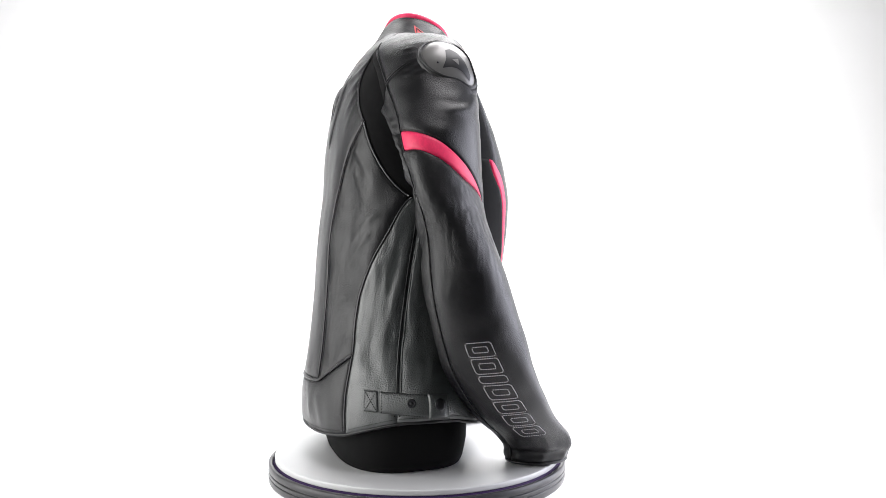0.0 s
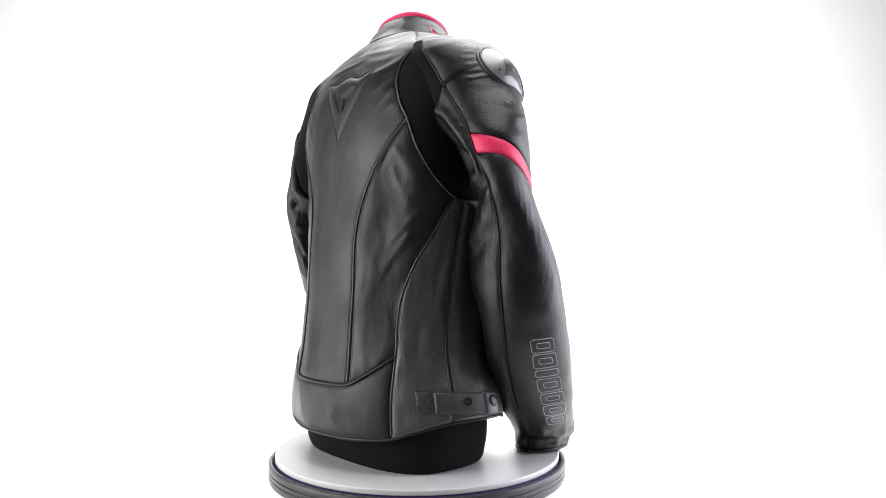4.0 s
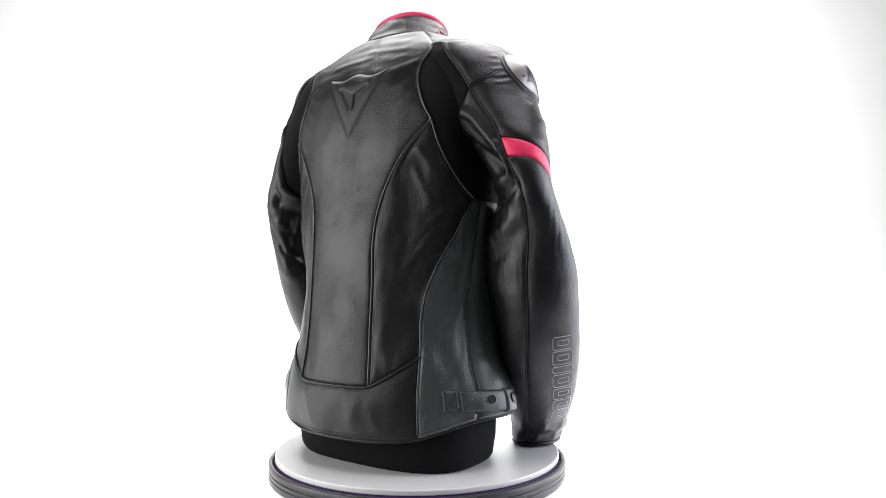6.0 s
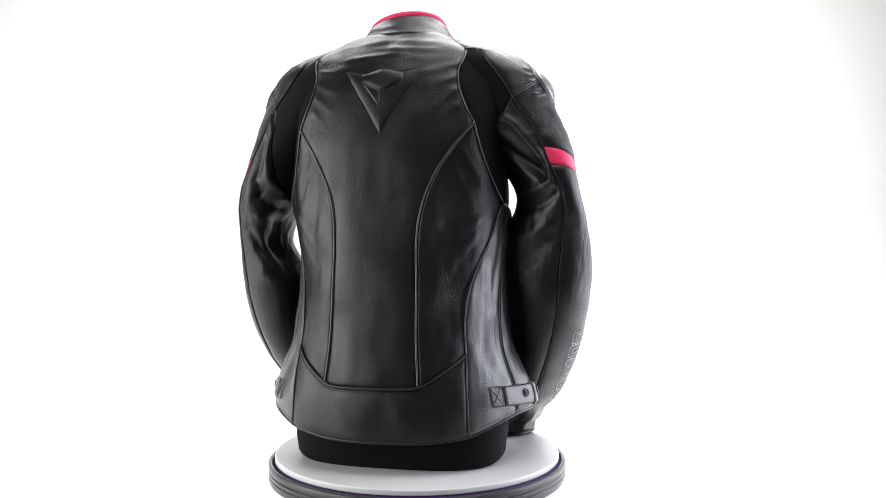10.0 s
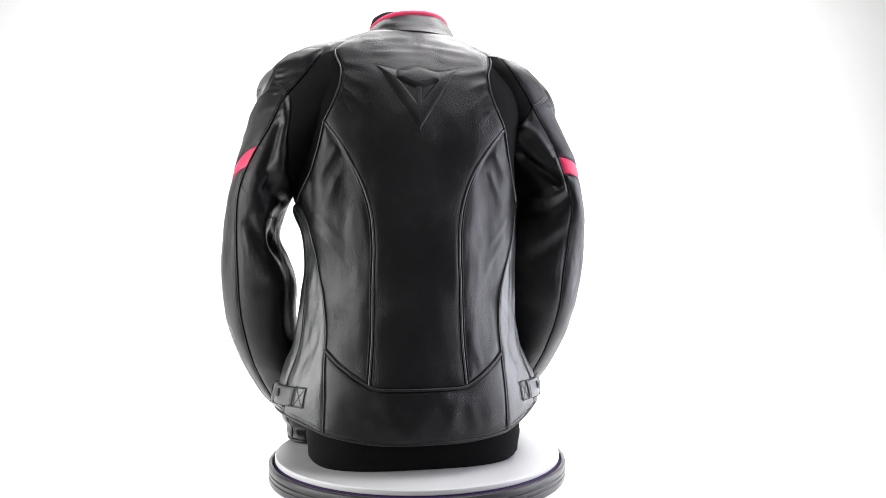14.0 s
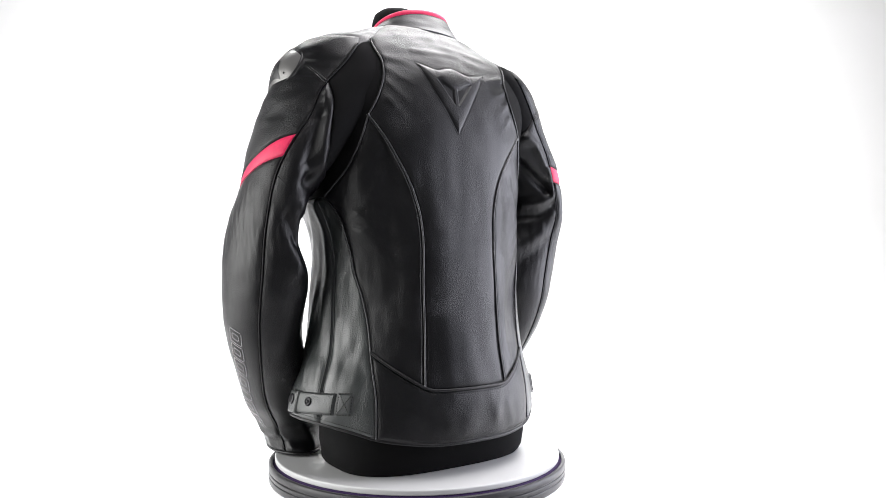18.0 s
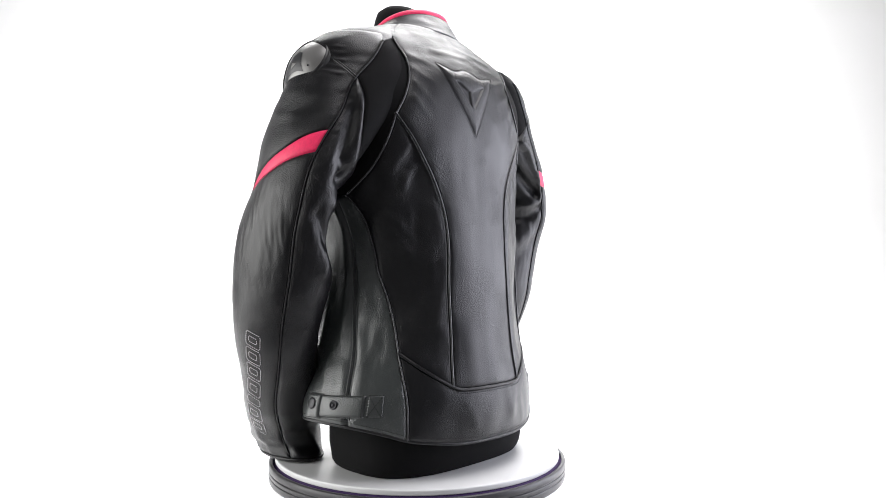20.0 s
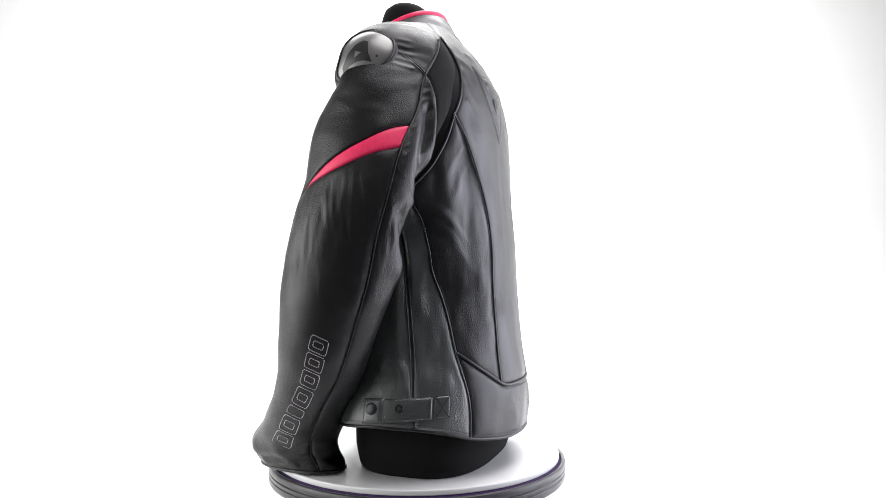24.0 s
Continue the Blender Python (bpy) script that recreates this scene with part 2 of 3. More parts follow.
def middle_line(z, more=0.0):
    return across(np.where(z < 0.497, spl(PIPE_Z, PIPE_U, z) + more * np.clip((0.497 - z) / 0.06, 0, 1), spl(EDGE_Z, EDGE_U, z)), z)


MORE = {1: -0.002, -1: 0.006}


def arm_line(z):
    return across(spl([0.386, 0.427, 0.46, 0.497], [0.1655, 0.152, 0.142, 0.134], z), z)


def side_line(z):
    return across(spl([0.04, 0.125, 0.168, 0.21, 0.25, 0.29, 0.332, 0.386], [0.131, 0.127, 0.124, 0.122, 0.126, 0.138, 0.154, 0.1655], z), z)


LEFT_MORE = line([0.04, 0.12, 0.165, 0.21, 0.245, 0.283, 0.318, 0.345, 0.386], [0.6, 1.6, 3.8, 6.4, 8.4, 9.4, 5.0, 1.2, 0.0])


def left_line(z):
    """The gusset's rear edge on the wearer's left runs a little further forward at the waist."""
    return side_line(z) + LEFT_MORE(z)


def flank_line(z):
    return np.where(z < 0.386, side_line(z), arm_line(np.maximum(z, 0.386)))


def left_flank_line(z):
    return np.where(z < 0.386, left_line(z), arm_line(np.maximum(z, 0.386)))


gusset_line = line([0.04, 0.12, 0.266, 0.379, 0.42], [67, 70.5, 78.5, 86, 88])


def hem_line(p):
    """The hem's height: lower on the wearer's right, and lowest at the front on that side."""
    z = spl([0, 26, 41.5, 50, 67, 85, 123, 180], [0.046, 0.0475, 0.055, 0.064, 0.0765, 0.079, 0.072, 0.07], np.abs(p))
    z = z - 0.0045 * np.exp(-((p - 55) / 22) ** 2) - 0.010 * np.clip((p - 105) / 25, 0, 1)
    return z + 0.0025 * np.exp(-((p + 35) / 15) ** 2) - 0.0020 * np.exp(-((p + 70) / 15) ** 2)


vee_line = lambda p: 0.1195 + 0.00178 * 1.6 * np.logaddexp(0, (np.abs(p) - 20.5) / 1.6)
yoke_line = lambda p: spl([36, 62, 95, 140, 180], [0.612, 0.556, 0.545, 0.58, 0.60], np.abs(p))


def soft_folds(p, a, z):
    yoke = np.clip((z - 0.545) / 0.03, 0, 1)
    h = 0.0014 * ripple(p, (14, 14, 5), 3.1) + 0.0007 * ripple(p, (40, 40, 22), 8.2) + yoke * 0.0009 * ripple(p, (26, 26, 95), 4.4)
    # creases that run in from the armholes, and across under the collar
    for side in (1, -1):
        for z0, z1, far in ((0.585, 0.572, 0.055), (0.566, 0.548, 0.072), (0.545, 0.520, 0.080), (0.520, 0.496, 0.088)):
            h = h + crease_at(side * p[..., 0], z, (0.108, far), (z0, z1), 0.0045, 0.0011)
    for z0, z1, u0, u1 in ((0.628, 0.634, -0.075, -0.01), (0.618, 0.612, 0.005, 0.075), (0.603, 0.608, -0.06, 0.03)):
        h = h + crease_at(p[..., 0], z, (u0, u1), (z0, z1), 0.0038, 0.0013)
    return h


def crease_at(u, z, us, zs, width, height):
    """A soft crest between two points given by metres across and height."""
    du, dz = us[1] - us[0], zs[1] - zs[0]
    k = np.clip(((u - us[0]) * du + (z - zs[0]) * dz) / (du * du + dz * dz), 0, 1)
    d2 = (u - us[0] - k * du) ** 2 + (z - zs[0] - k * dz) ** 2
    return height * (1 - 0.6 * k) * np.exp(-d2 / width ** 2)


def side_folds(p, a, z):
    """The side panels sink at the waist between the piping and the gusset, with fine slanting puckers."""
    sink = np.exp(-((np.abs(p[..., 0]) - 0.108) / 0.026) ** 2) * np.clip((z - 0.15) / 0.1, 0, 1) * np.clip((0.50 - z) / 0.08, 0, 1)
    h = soft_folds(p, a, z) - 0.0060 * sink + 0.0014 * ripple(p, (26, 26, 16), 9.4) + 0.0007 * ripple(p, (75, 75, 34), 2.6)
    for side in (1, -1):
        for z0, z1, u0, u1 in ((0.455, 0.415, 0.118, 0.140), (0.425, 0.375, 0.112, 0.132), (0.362, 0.322, 0.142, 0.112), (0.335, 0.285, 0.135, 0.104)):
            h = h + crease_at(side * p[..., 0], z, (u0, u1), (z0, z1), 0.0055, 0.0017)
    return h


def gusset_folds(p, a, z):
    h = 0.0022 * ripple(p, (34, 34, 8), 6.3) + 0.0015 * ripple(p, (80, 80, 26), 1.2) * np.clip((z - 0.08) / 0.07, 0.25, 1)
    # folds that fan down from the armpit, and puckers over the strap
    b = np.abs(a)
    for a0, a1, z1, w in ((86, 70, 0.235, 3.0), (88, 82, 0.190, 3.4), (92, 98, 0.210, 3.2), (94, 110, 0.250, 3.6)):
        h = h + ridge(b, z, a0, 0.372, a1, z1, w, 0.02, 0.0020)
    for a0 in (74, 81, 87):
        h = h + ridge(b, z, a0, 0.124, a0 + 3, 0.150, 2.2, 0.008, 0.0016)
    # the strap presses the leather flat
    h = h * (1 - 0.8 * np.exp(-((z - 0.103) / 0.019) ** 4) * np.clip((b - 48) / 4, 0, 1))
    return (0.0006 + np.maximum(h, -0.0022)) * np.clip((118 - b) / 12, 0, 1)


def hem_folds(p, a, z):
    h = 0.0022 * ripple(p, (22, 10, 9), 1.7) * np.clip((0.13 - z) / 0.05, 0, 1) + 0.0006 * ripple(p, (40, 40, 22), 8.2)
    for a0, a1, z0, z1, k in ((10, 12, 0.110, 0.082, 0.0013), (15, 13, 0.104, 0.072, 0.0010), (21, 24, 0.092, 0.066, 0.0009), (-16, -12, 0.100, 0.070, 0.0009)):
        h = h + ridge(a, z, a0, z0, a1, z1, 2.6, 0.009, k)
    return h


def mirror(f):
    return lambda z: -f(z)


def build_jacket():
    jacket = new("jacket")
    tagged(jacket, "black leather motorcycle jacket with pink bands on a display torso", "jacket")
    top = const(0.656)
    panel("back_panel", trunk, (lambda z: -middle_line(z, MORE[-1]), lambda z: middle_line(z, MORE[1]), vee_line, top), 70, 170, LEATHER, jacket, "smooth black leather back panel", folds=soft_folds)
    panel("hem_panel", trunk, (mirror(left_line), side_line, hem_line, vee_line), 90, 34, LEATHER, jacket, "black leather hem panel with a pointed seam", folds=hem_folds)
    for side in (1, -1):
        def sided(a, b):
            return (a, b) if side > 0 else (mirror(b), mirror(a))
        panel("side_back_panel", trunk, (*sided(lambda z: pipe_line(z, MORE[side]), flank_line if side > 0 else left_flank_line), vee_line, const(0.4965)), 44, 130, LEATHER, jacket, folds=side_folds)
        panel("rear_gusset", trunk, (*sided(side_line if side > 0 else left_line, gusset_line), hem_line, const(0.386)), 34, 110, GUSSET, jacket, "greyish black side gusset leather", folds=gusset_folds)
        panel("front_gusset", trunk, (*sided(gusset_line, const(128.0)), hem_line, const(0.386)), 34, 110, GUSSET, jacket, "greyish black side gusset leather", folds=gusset_folds)
        panel("stretch_panel", trunk, (*sided(lambda z: np.where(z < 0.497, arm_line(z), middle_line(z)), const(128.0)), const(0.386), yoke_line), 60, 90, STRETCH, jacket, "matt black stretch fabric panel", lift=0.0006)
        panel("yoke", trunk, (*sided(middle_line, const(128.0)), yoke_line, top), 60, 50, COLLAR, jacket, "black leather shoulder yoke", folds=soft_folds)
        panel("front_panel", trunk, (*sided(const(128.0), const(180.0)), hem_line, top), 40, 120, LEATHER, jacket, "black leather front panel", folds=soft_folds)
    build_seams(jacket)
    build_collar(jacket)
    build_emblem(jacket)
    for side in (1, -1):
        build_strap(jacket, side)
    build_chest_band(jacket)
    build_sleeve(jacket, 1, RIGHT)
    build_sleeve(jacket, -1, LEFT)
    return jacket


def raised(form, a, z, lift, sign=1):
    """Points on a form, lifted off it."""
    a, z = np.broadcast_arrays(np.asarray(a, float), np.asarray(z, float))
    return form(a, z) + normals(form, a, z, sign) * np.asarray(lift, float)[..., None]


def cord(name, path, radius, material, parent, label="", sides=8):
    v, f = tube(path, radius, sides)
    return part(name, mesh_of(name, v, f, material), parent, label)


def sewing(name, paths, material, parent, label="", **kw):
    v, f = stitches(paths, **kw)
    return tagged(part(name, mesh_of(name, v, f, material), parent, label), kind="stuff")


def build_seams(jacket):
    zs = np.linspace(0.124, 0.497, 90)
    za = np.linspace(0.388, 0.497, 40)
    ze = np.linspace(0.497, 0.612, 50)
    zg = np.linspace(0.058, 0.386, 80)
    ph = np.linspace(-49, 45, 126)
    for side in (1, -1):
        cord("piping", raised(trunk, side * pipe_line(zs, MORE[side]), zs, 0.0014), 0.0015, PIPING, jacket, "thin black leather piping")
        cord("piping", raised(trunk, side * arm_line(za), za, 0.0012), 0.0016, PIPING, jacket)
        cord("piping", raised(trunk, side * middle_line(ze), ze, 0.0012), 0.0015, PIPING, jacket)
        edge_line = side_line if side > 0 else left_line
        cord("piping", raised(trunk, side * edge_line(zg), zg, 0.0008), 0.0013, PIPING, jacket)
        for d in (-2.1, 2.1):
            z2 = np.linspace(0.085, 0.384, 70)
            cord("gusset_seam", raised(trunk, side * (gusset_line(z2) + d * 0.55), z2, 0.0018), 0.0008, GUSSET, jacket)
        sewing("stitching", [raised(trunk, side * (pipe_line(zs, MORE[side]) - 1.6), zs, 0.0012), raised(trunk, side * (edge_line(zg) + 1.2), zg, 0.0010),
                             raised(trunk, side * (edge_line(zg) - 1.2), zg, 0.0010), raised(trunk, side * (middle_line(ze) - 2.2), ze, 0.0012),
                             raised(trunk, side * (arm_line(za) - 2.0), za, 0.0012)], THREAD, jacket, "black thread stitching")
        sewing("stitching", [raised(trunk, side * (pipe_line(zs, MORE[side]) + 1.5), zs, 0.0016)], GREY_THREAD, jacket, "grey thread stitching beside the piping", radius=0.0004)
    cord("hem_seam", raised(trunk, ph, vee_line(ph), 0.0014), 0.0022, LEATHER, jacket, "rolled black leather seam")
    sewing("stitching", [raised(trunk, ph, vee_line(ph) - 0.0050, 0.0023)], THREAD, jacket, "black thread stitching")
    ring = np.linspace(-180, 180, 320)
    cord("hem_edge", raised(trunk, ring, hem_line(ring) + 0.0008, -0.0004), 0.0024, LEATHER, jacket, "turned black leather hem edge")
    inner = np.linspace(-135, 135, 260)
    sewing("stitching", [raised(trunk, inner, hem_line(inner) + 0.0072, 0.0026)], THREAD, jacket, "black thread hem stitching")
    # lining inside the hem
    a, t = np.meshgrid(np.linspace(-180, 180, 97), np.linspace(0, 1, 6))
    p = raised(trunk, a, hem_line(a) + 0.05 * t, -0.0035)
    part("lining", mesh_of("lining", p.reshape(-1, 3), grid_faces(97, 6, 0, True), LINING), jacket, "black lining")


def collar_form(t, w, grow=0.0):
    """The stand-up collar: w in degrees from the middle of the back, t from its foot to its rim."""
    r = np.radians(w - 90)
    half = 0.0870 + (0.0620 - 0.0870) * t + grow
    back = -0.0725 + (-0.0475 + 0.0725) * t - grow
    front = 0.062 + (0.050 - 0.062) * t + grow
    mid, dep = (back + front) / 2, (front - back) / 2
    c, s = np.cos(r), np.sin(r)
    u = 0.004 + half * np.sign(c) * np.abs(c) ** 0.92
    v = mid + dep * np.sign(s) * np.abs(s) ** 0.92
    slope = (v - back) / (front - back)
    foot = 0.6525 - 0.034 * slope ** 1.1
    rim = 0.6985 - 0.030 * slope - 0.005 + 0.007 * np.sin(np.radians(w))
    return np.stack([u, v, foot + (rim - foot) * t], -1)


def build_collar(jacket):
    collar = new("collar")
    collar.parent = jacket
    w, t = np.meshgrid(np.linspace(-172, 172, 140), np.linspace(-0.25, 0.86, 26))
    bulge = 0.0022 * np.sin(np.clip(t, 0, 1) * math.pi) + np.where(t > 0, 0.0030 * np.exp(-(t / 0.16) ** 2), -0.0020)
    p = collar_form(t, w, bulge + 0.0016 * ripple(collar_form(t, w), (34, 34, 80), 4.0))
    q = collar_form(t, w, -0.005)
    nu, nv = 140, 26
    verts = np.concatenate([p.reshape(-1, 3), q.reshape(-1, 3)])
    n = nu * nv
    faces = grid_faces(nu, nv) + grid_faces(nu, nv, n, True)
    top = (nv - 1) * nu
    faces += [(top + i, top + i + 1, n + top + i + 1, n + top + i) for i in range(nu - 1)]
    part("stand", mesh_of("stand", verts, faces, COLLAR), collar, "grained black leather stand collar")
    w, t = np.meshgrid(np.linspace(-172, 172, 140), np.linspace(0, 1, 12))
    # pink binding rolled over the rim
    ang = t * 210 - 25
    mid = collar_form(0.93, w, -0.0015)
    out = collar_form(0.93, w, 0.02) - mid
    out[..., 2] = 0
    out /= np.linalg.norm(out, axis=-1)[..., None]
    p = mid + out * (0.0040 * np.cos(np.radians(ang)))[..., None]
    p[..., 2] += 0.0058 * np.sin(np.radians(ang))
    part("binding", mesh_of("binding", p.reshape(-1, 3), grid_faces(140, 12), PINK), collar, "pink leather rim binding")
    w1 = np.linspace(-165, 165, 150)
    sewing("stitching", [collar_form(0.82, w1, 0.0030), collar_form(0.12, w1, 0.0022)], THREAD, collar, "black thread stitching")
    cord("foot_seam", collar_form(0.0, np.linspace(-170, 170, 120), 0.0002), 0.0018, THREAD, collar)
    # woven red patch on the wearer's right: a plain triangle with a darker mark
    corner = np.array([(69.0, 0.54), (76.0, -0.08), (104.0, 0.06)])
    verts, faces = [], []
    m = 9
    for lift in (0.0036, 0.0016):
        for i in range(m + 1):
            for j in range(m + 1 - i):
                b = np.array([1 - (i + j) / m, i / m, j / m])
                g = b @ corner
                verts.append(collar_form(np.array(g[1]), np.array(g[0]), lift))
    row = [sum(m + 1 - k for k in range(i)) for i in range(m + 2)]
    for i in range(m):
        for j in range(m - i):
            a, b, c = row[i] + j, row[i] + j + 1, row[i + 1] + j
            faces.append((a, c, b))
            if j < m - i - 1:
                faces.append((b, c, c + 1))
    patch = part("patch", mesh_of("patch", verts, faces, PATCH, False), collar, "red rubber triangular patch")
    mid = corner.mean(0)
    verts, edge = [], [mid + (c - mid) * 0.72 for c in corner]
    loop = np.concatenate([np.linspace(edge[k], edge[(k + 1) % 3], 9)[:-1] for k in range(3)])
    v, f = tube(collar_form(loop[:, 1], loop[:, 0], 0.0040), 0.0007, 5, True)
    part("patch_outline", mesh_of("patch_outline", v, f, THREAD), patch, "dark raised outline")


def emblem_height(u, z):
    """A padded V under a bowed bar, as a height over the hide."""
    top = 0.578 + (0.0035 * np.cos(u / 0.030 * math.pi)) * (np.abs(u) <= 0.030) + np.where(np.abs(u) > 0.030, (np.abs(u) - 0.030) * 0.22 - 0.0035, 0)
    side = (z - 0.481) * 0.595 - np.abs(u)
    outer = np.minimum(top - z, side * 0.86)
    # two hollow windows under a padded lens
    low = 0.5545 - 0.0055 * np.cos(np.clip(np.abs(u) / 0.030, 0, 1) * math.pi)
    hole = np.minimum(np.minimum(low - 0.0008 - z, ((z - 0.5185) * 0.74 - np.abs(u)) * 0.80), np.abs(u) - 0.0032)
    lens = np.minimum(np.minimum(top - z, z - low), (0.0315 - np.abs(u)) * 0.7)
    h = 0.0030 * (1 - np.exp(-np.clip(outer, 0, 1) / 0.0045)) + 0.0016 * (1 - np.exp(-np.clip(lens, 0, 1) / 0.0035))
    dip = np.clip((hole + 0.0010) / 0.0032, 0, 1)
    dip = dip * dip * (3 - 2 * dip)
    return np.where(outer > 0, h * (1 - 0.85 * dip), 0), outer


def build_emblem(jacket):
    nu, nv = 190, 160
    u, z = np.meshgrid(np.linspace(-0.068, 0.068, nu), np.linspace(0.477, 0.590, nv))
    h, outer = emblem_height(u, z)
    p = raised(trunk, across(u, z), z, 0.0022 + h)
    keep = outer > -0.0008
    idx = -np.ones(nu * nv, int)
    flat = keep.reshape(-1)
    faces = [f for f in grid_faces(nu, nv) if all(flat[k] for k in f)]
    used = sorted({k for f in faces for k in f})
    for k, o in enumerate(used):
        idx[o] = k
    p = p.reshape(-1, 3)
    part("embossed_emblem", mesh_of("embossed_emblem", p[used], [tuple(idx[k] for k in f) for f in faces], LEATHER), jacket, "padded black leather triangular emblem")
    s = np.linspace(0, 1, 60)
    us = 0.0615
    paths = []
    for side in (1, -1):
        uu = side * (0.0012 + us * s)
        zz = 0.4795 + 0.1035 * s
        paths.append(raised(trunk, across(uu, zz), zz, 0.0028))
        uu = side * (0.0005 + 0.0255 * s)
        zz = 0.5180 + 0.0350 * s
        paths.append(raised(trunk, across(uu, zz), zz, 0.0034))
        uu = side * 0.0036 + 0 * s
        zz = 0.5225 + 0.026 * s
        paths.append(raised(trunk, across(uu, zz), zz, 0.0036))
    uu = np.linspace(-0.061, 0.061, 120)
    zz = 0.5800 + 0.0035 * np.cos(uu / 0.030 * math.pi) * (np.abs(uu) <= 0.030) + np.where(np.abs(uu) > 0.030, (np.abs(uu) - 0.030) * 0.22 - 0.0035, 0)
    paths.append(raised(trunk, across(uu, zz), zz, 0.0028))
    sewing("stitching", paths, THREAD, jacket, "black thread outline stitching")


def build_strap(jacket, side):
    strap = new("waist_strap")
    strap.parent = jacket

    def zone(a, b):
        return (const(a), const(b)) if side > 0 else (const(-b), const(-a))

    def low(p):
        return 0.0885 - 0.00012 * (np.abs(p) - 53)

    def high(p):
        return 0.1185 - 0.00010 * (np.abs(p) - 53)

    panel("strap_foot", trunk, (*zone(52.5, 60.5), low, high), 14, 16, GUSSET, strap, lift=0.0040, edge=0.0007)
    panel("strap_band", trunk, (*zone(60.5, 94.5), lambda p: low(p) - 0.0005, lambda p: high(p) + 0.0004), 60, 18, GUSSET, strap, "greyish black leather adjuster strap", lift=0.0052, edge=0.0014)
    panel("strap_tab", trunk, (*zone(84.0, 97.0), lambda p: low(p) - 0.0022, lambda p: high(p) + 0.0012), 22, 20, GUSSET, strap, "raised leather tab end", lift=0.0085, edge=0.0016)
    for name, a, r in (("snap", 76.5, 0.0062), ("tab_snap", 90.6, 0.0078)):
        z0 = 0.1030 - 0.00010 * (a - 76)
        lift = 0.0050 if a < 80 else 0.0083
        c = raised(trunk, side * a, z0, lift)
        n = normals(trunk, np.array(side * a), np.array(z0))
        e1 = np.cross(n, (0, 0, 1.0))
        e1 /= np.linalg.norm(e1)
        e2 = np.cross(n, e1)
        prof = [(1.0, 0.0), (1.0, 0.0014), (0.85, 0.0022), (0.62, 0.0020), (0.55, 0.0010), (0.36, 0.0010), (0.30, 0.0026), (0.12, 0.0028), (0.0, 0.0028)] if a < 80 else [(1.0, 0.0), (1.0, 0.0010), (0.9, 0.0016), (0.5, 0.0019), (0.0, 0.0020)]
        v, f = lathe([(q * r, h) for q, h in prof], 28)
        v = [c + e1 * x + e2 * y + n * h for x, y, h in v]
        part(name, mesh_of(name, v, f, SNAP), strap, "black metal snap")
    s = np.linspace(0, 1, 24)
    paths = []

    def at(a, z):
        return raised(trunk, side * (a + 0 * z), z, 0.0046)
    a0, a1 = 53.3, 59.7
    zl, zh = 0.0897, 0.1172
    paths += [at(a0 + (a1 - a0) * s, zl + 0 * s), at(a0 + (a1 - a0) * s, zh + 0 * s), at(a0 + 0 * s, zl + (zh - zl) * s), at(a1 + 0 * s, zl + (zh - zl) * s),
              at(a0 + (a1 - a0) * s, zl + (zh - zl) * s), at(a0 + (a1 - a0) * s, zh - (zh - zl) * s), raised(trunk, side * (62.2 + 0 * s), zl + (zh - zl) * s, 0.0060)]
    b = np.linspace(61.5, 83.5, 60)
    paths += [raised(trunk, side * b, low(b) + 0.0022, 0.0060), raised(trunk, side * b, high(b) - 0.0022, 0.0060)]
    b = np.linspace(85, 96, 24)
    paths += [raised(trunk, side * b, low(b) + 0.0006, 0.0092), raised(trunk, side * b, high(b) - 0.0016, 0.0092)]
    sewing("stitching", paths, THREAD, strap, "black thread box stitching", radius=0.0005)


def build_chest_band(jacket):
    inner = line([0.27, 0.296, 0.35, 0.406, 0.43, 0.452], [145.5, 143.0, 137.5, 131.0, 124.5, 121.5])
    outer = line([0.27, 0.296, 0.35, 0.406, 0.43, 0.452], [148.0, 146.5, 143.0, 139.0, 134.0, 125.0])
    panel("chest_band", trunk, (inner, outer, const(0.27), const(0.452)), 14, 60, PINK, jacket, "pink leather chest band", lift=0.0036, edge=0.002)
    panel("chest_inset", trunk, (const(112.0), inner, const(0.29), const(0.452)), 20, 40, STRETCH, jacket, "matt black fabric chest inset", lift=0.0042, edge=0.003)


def ridge(th, z, a0, z0, a1, z1, wa, wz, h):
    """A soft crest of height h along a line from (a0, z0) to (a1, z1)."""
    x, y = (th - a0) / wa, (z - z0) / wz
    dx, dy = (a1 - a0) / wa, (z1 - z0) / wz
    k = np.clip((x * dx + y * dy) / (dx * dx + dy * dy), 0, 1)
    d2 = (x - k * dx) ** 2 + (y - k * dy) ** 2
    return h * np.exp(-d2)


def fold_line(b, z, points, wa, wz, h):
    """A crest (or, with h below nought, a hollow) along a line of (angle, height) points."""
    best = 0 * b
    for (a0, z0), (a1, z1) in zip(points, points[1:]):
        best = np.maximum(best, ridge(b, z, a0, z0, a1, z1, wa, wz, 1.0))
    return h * best


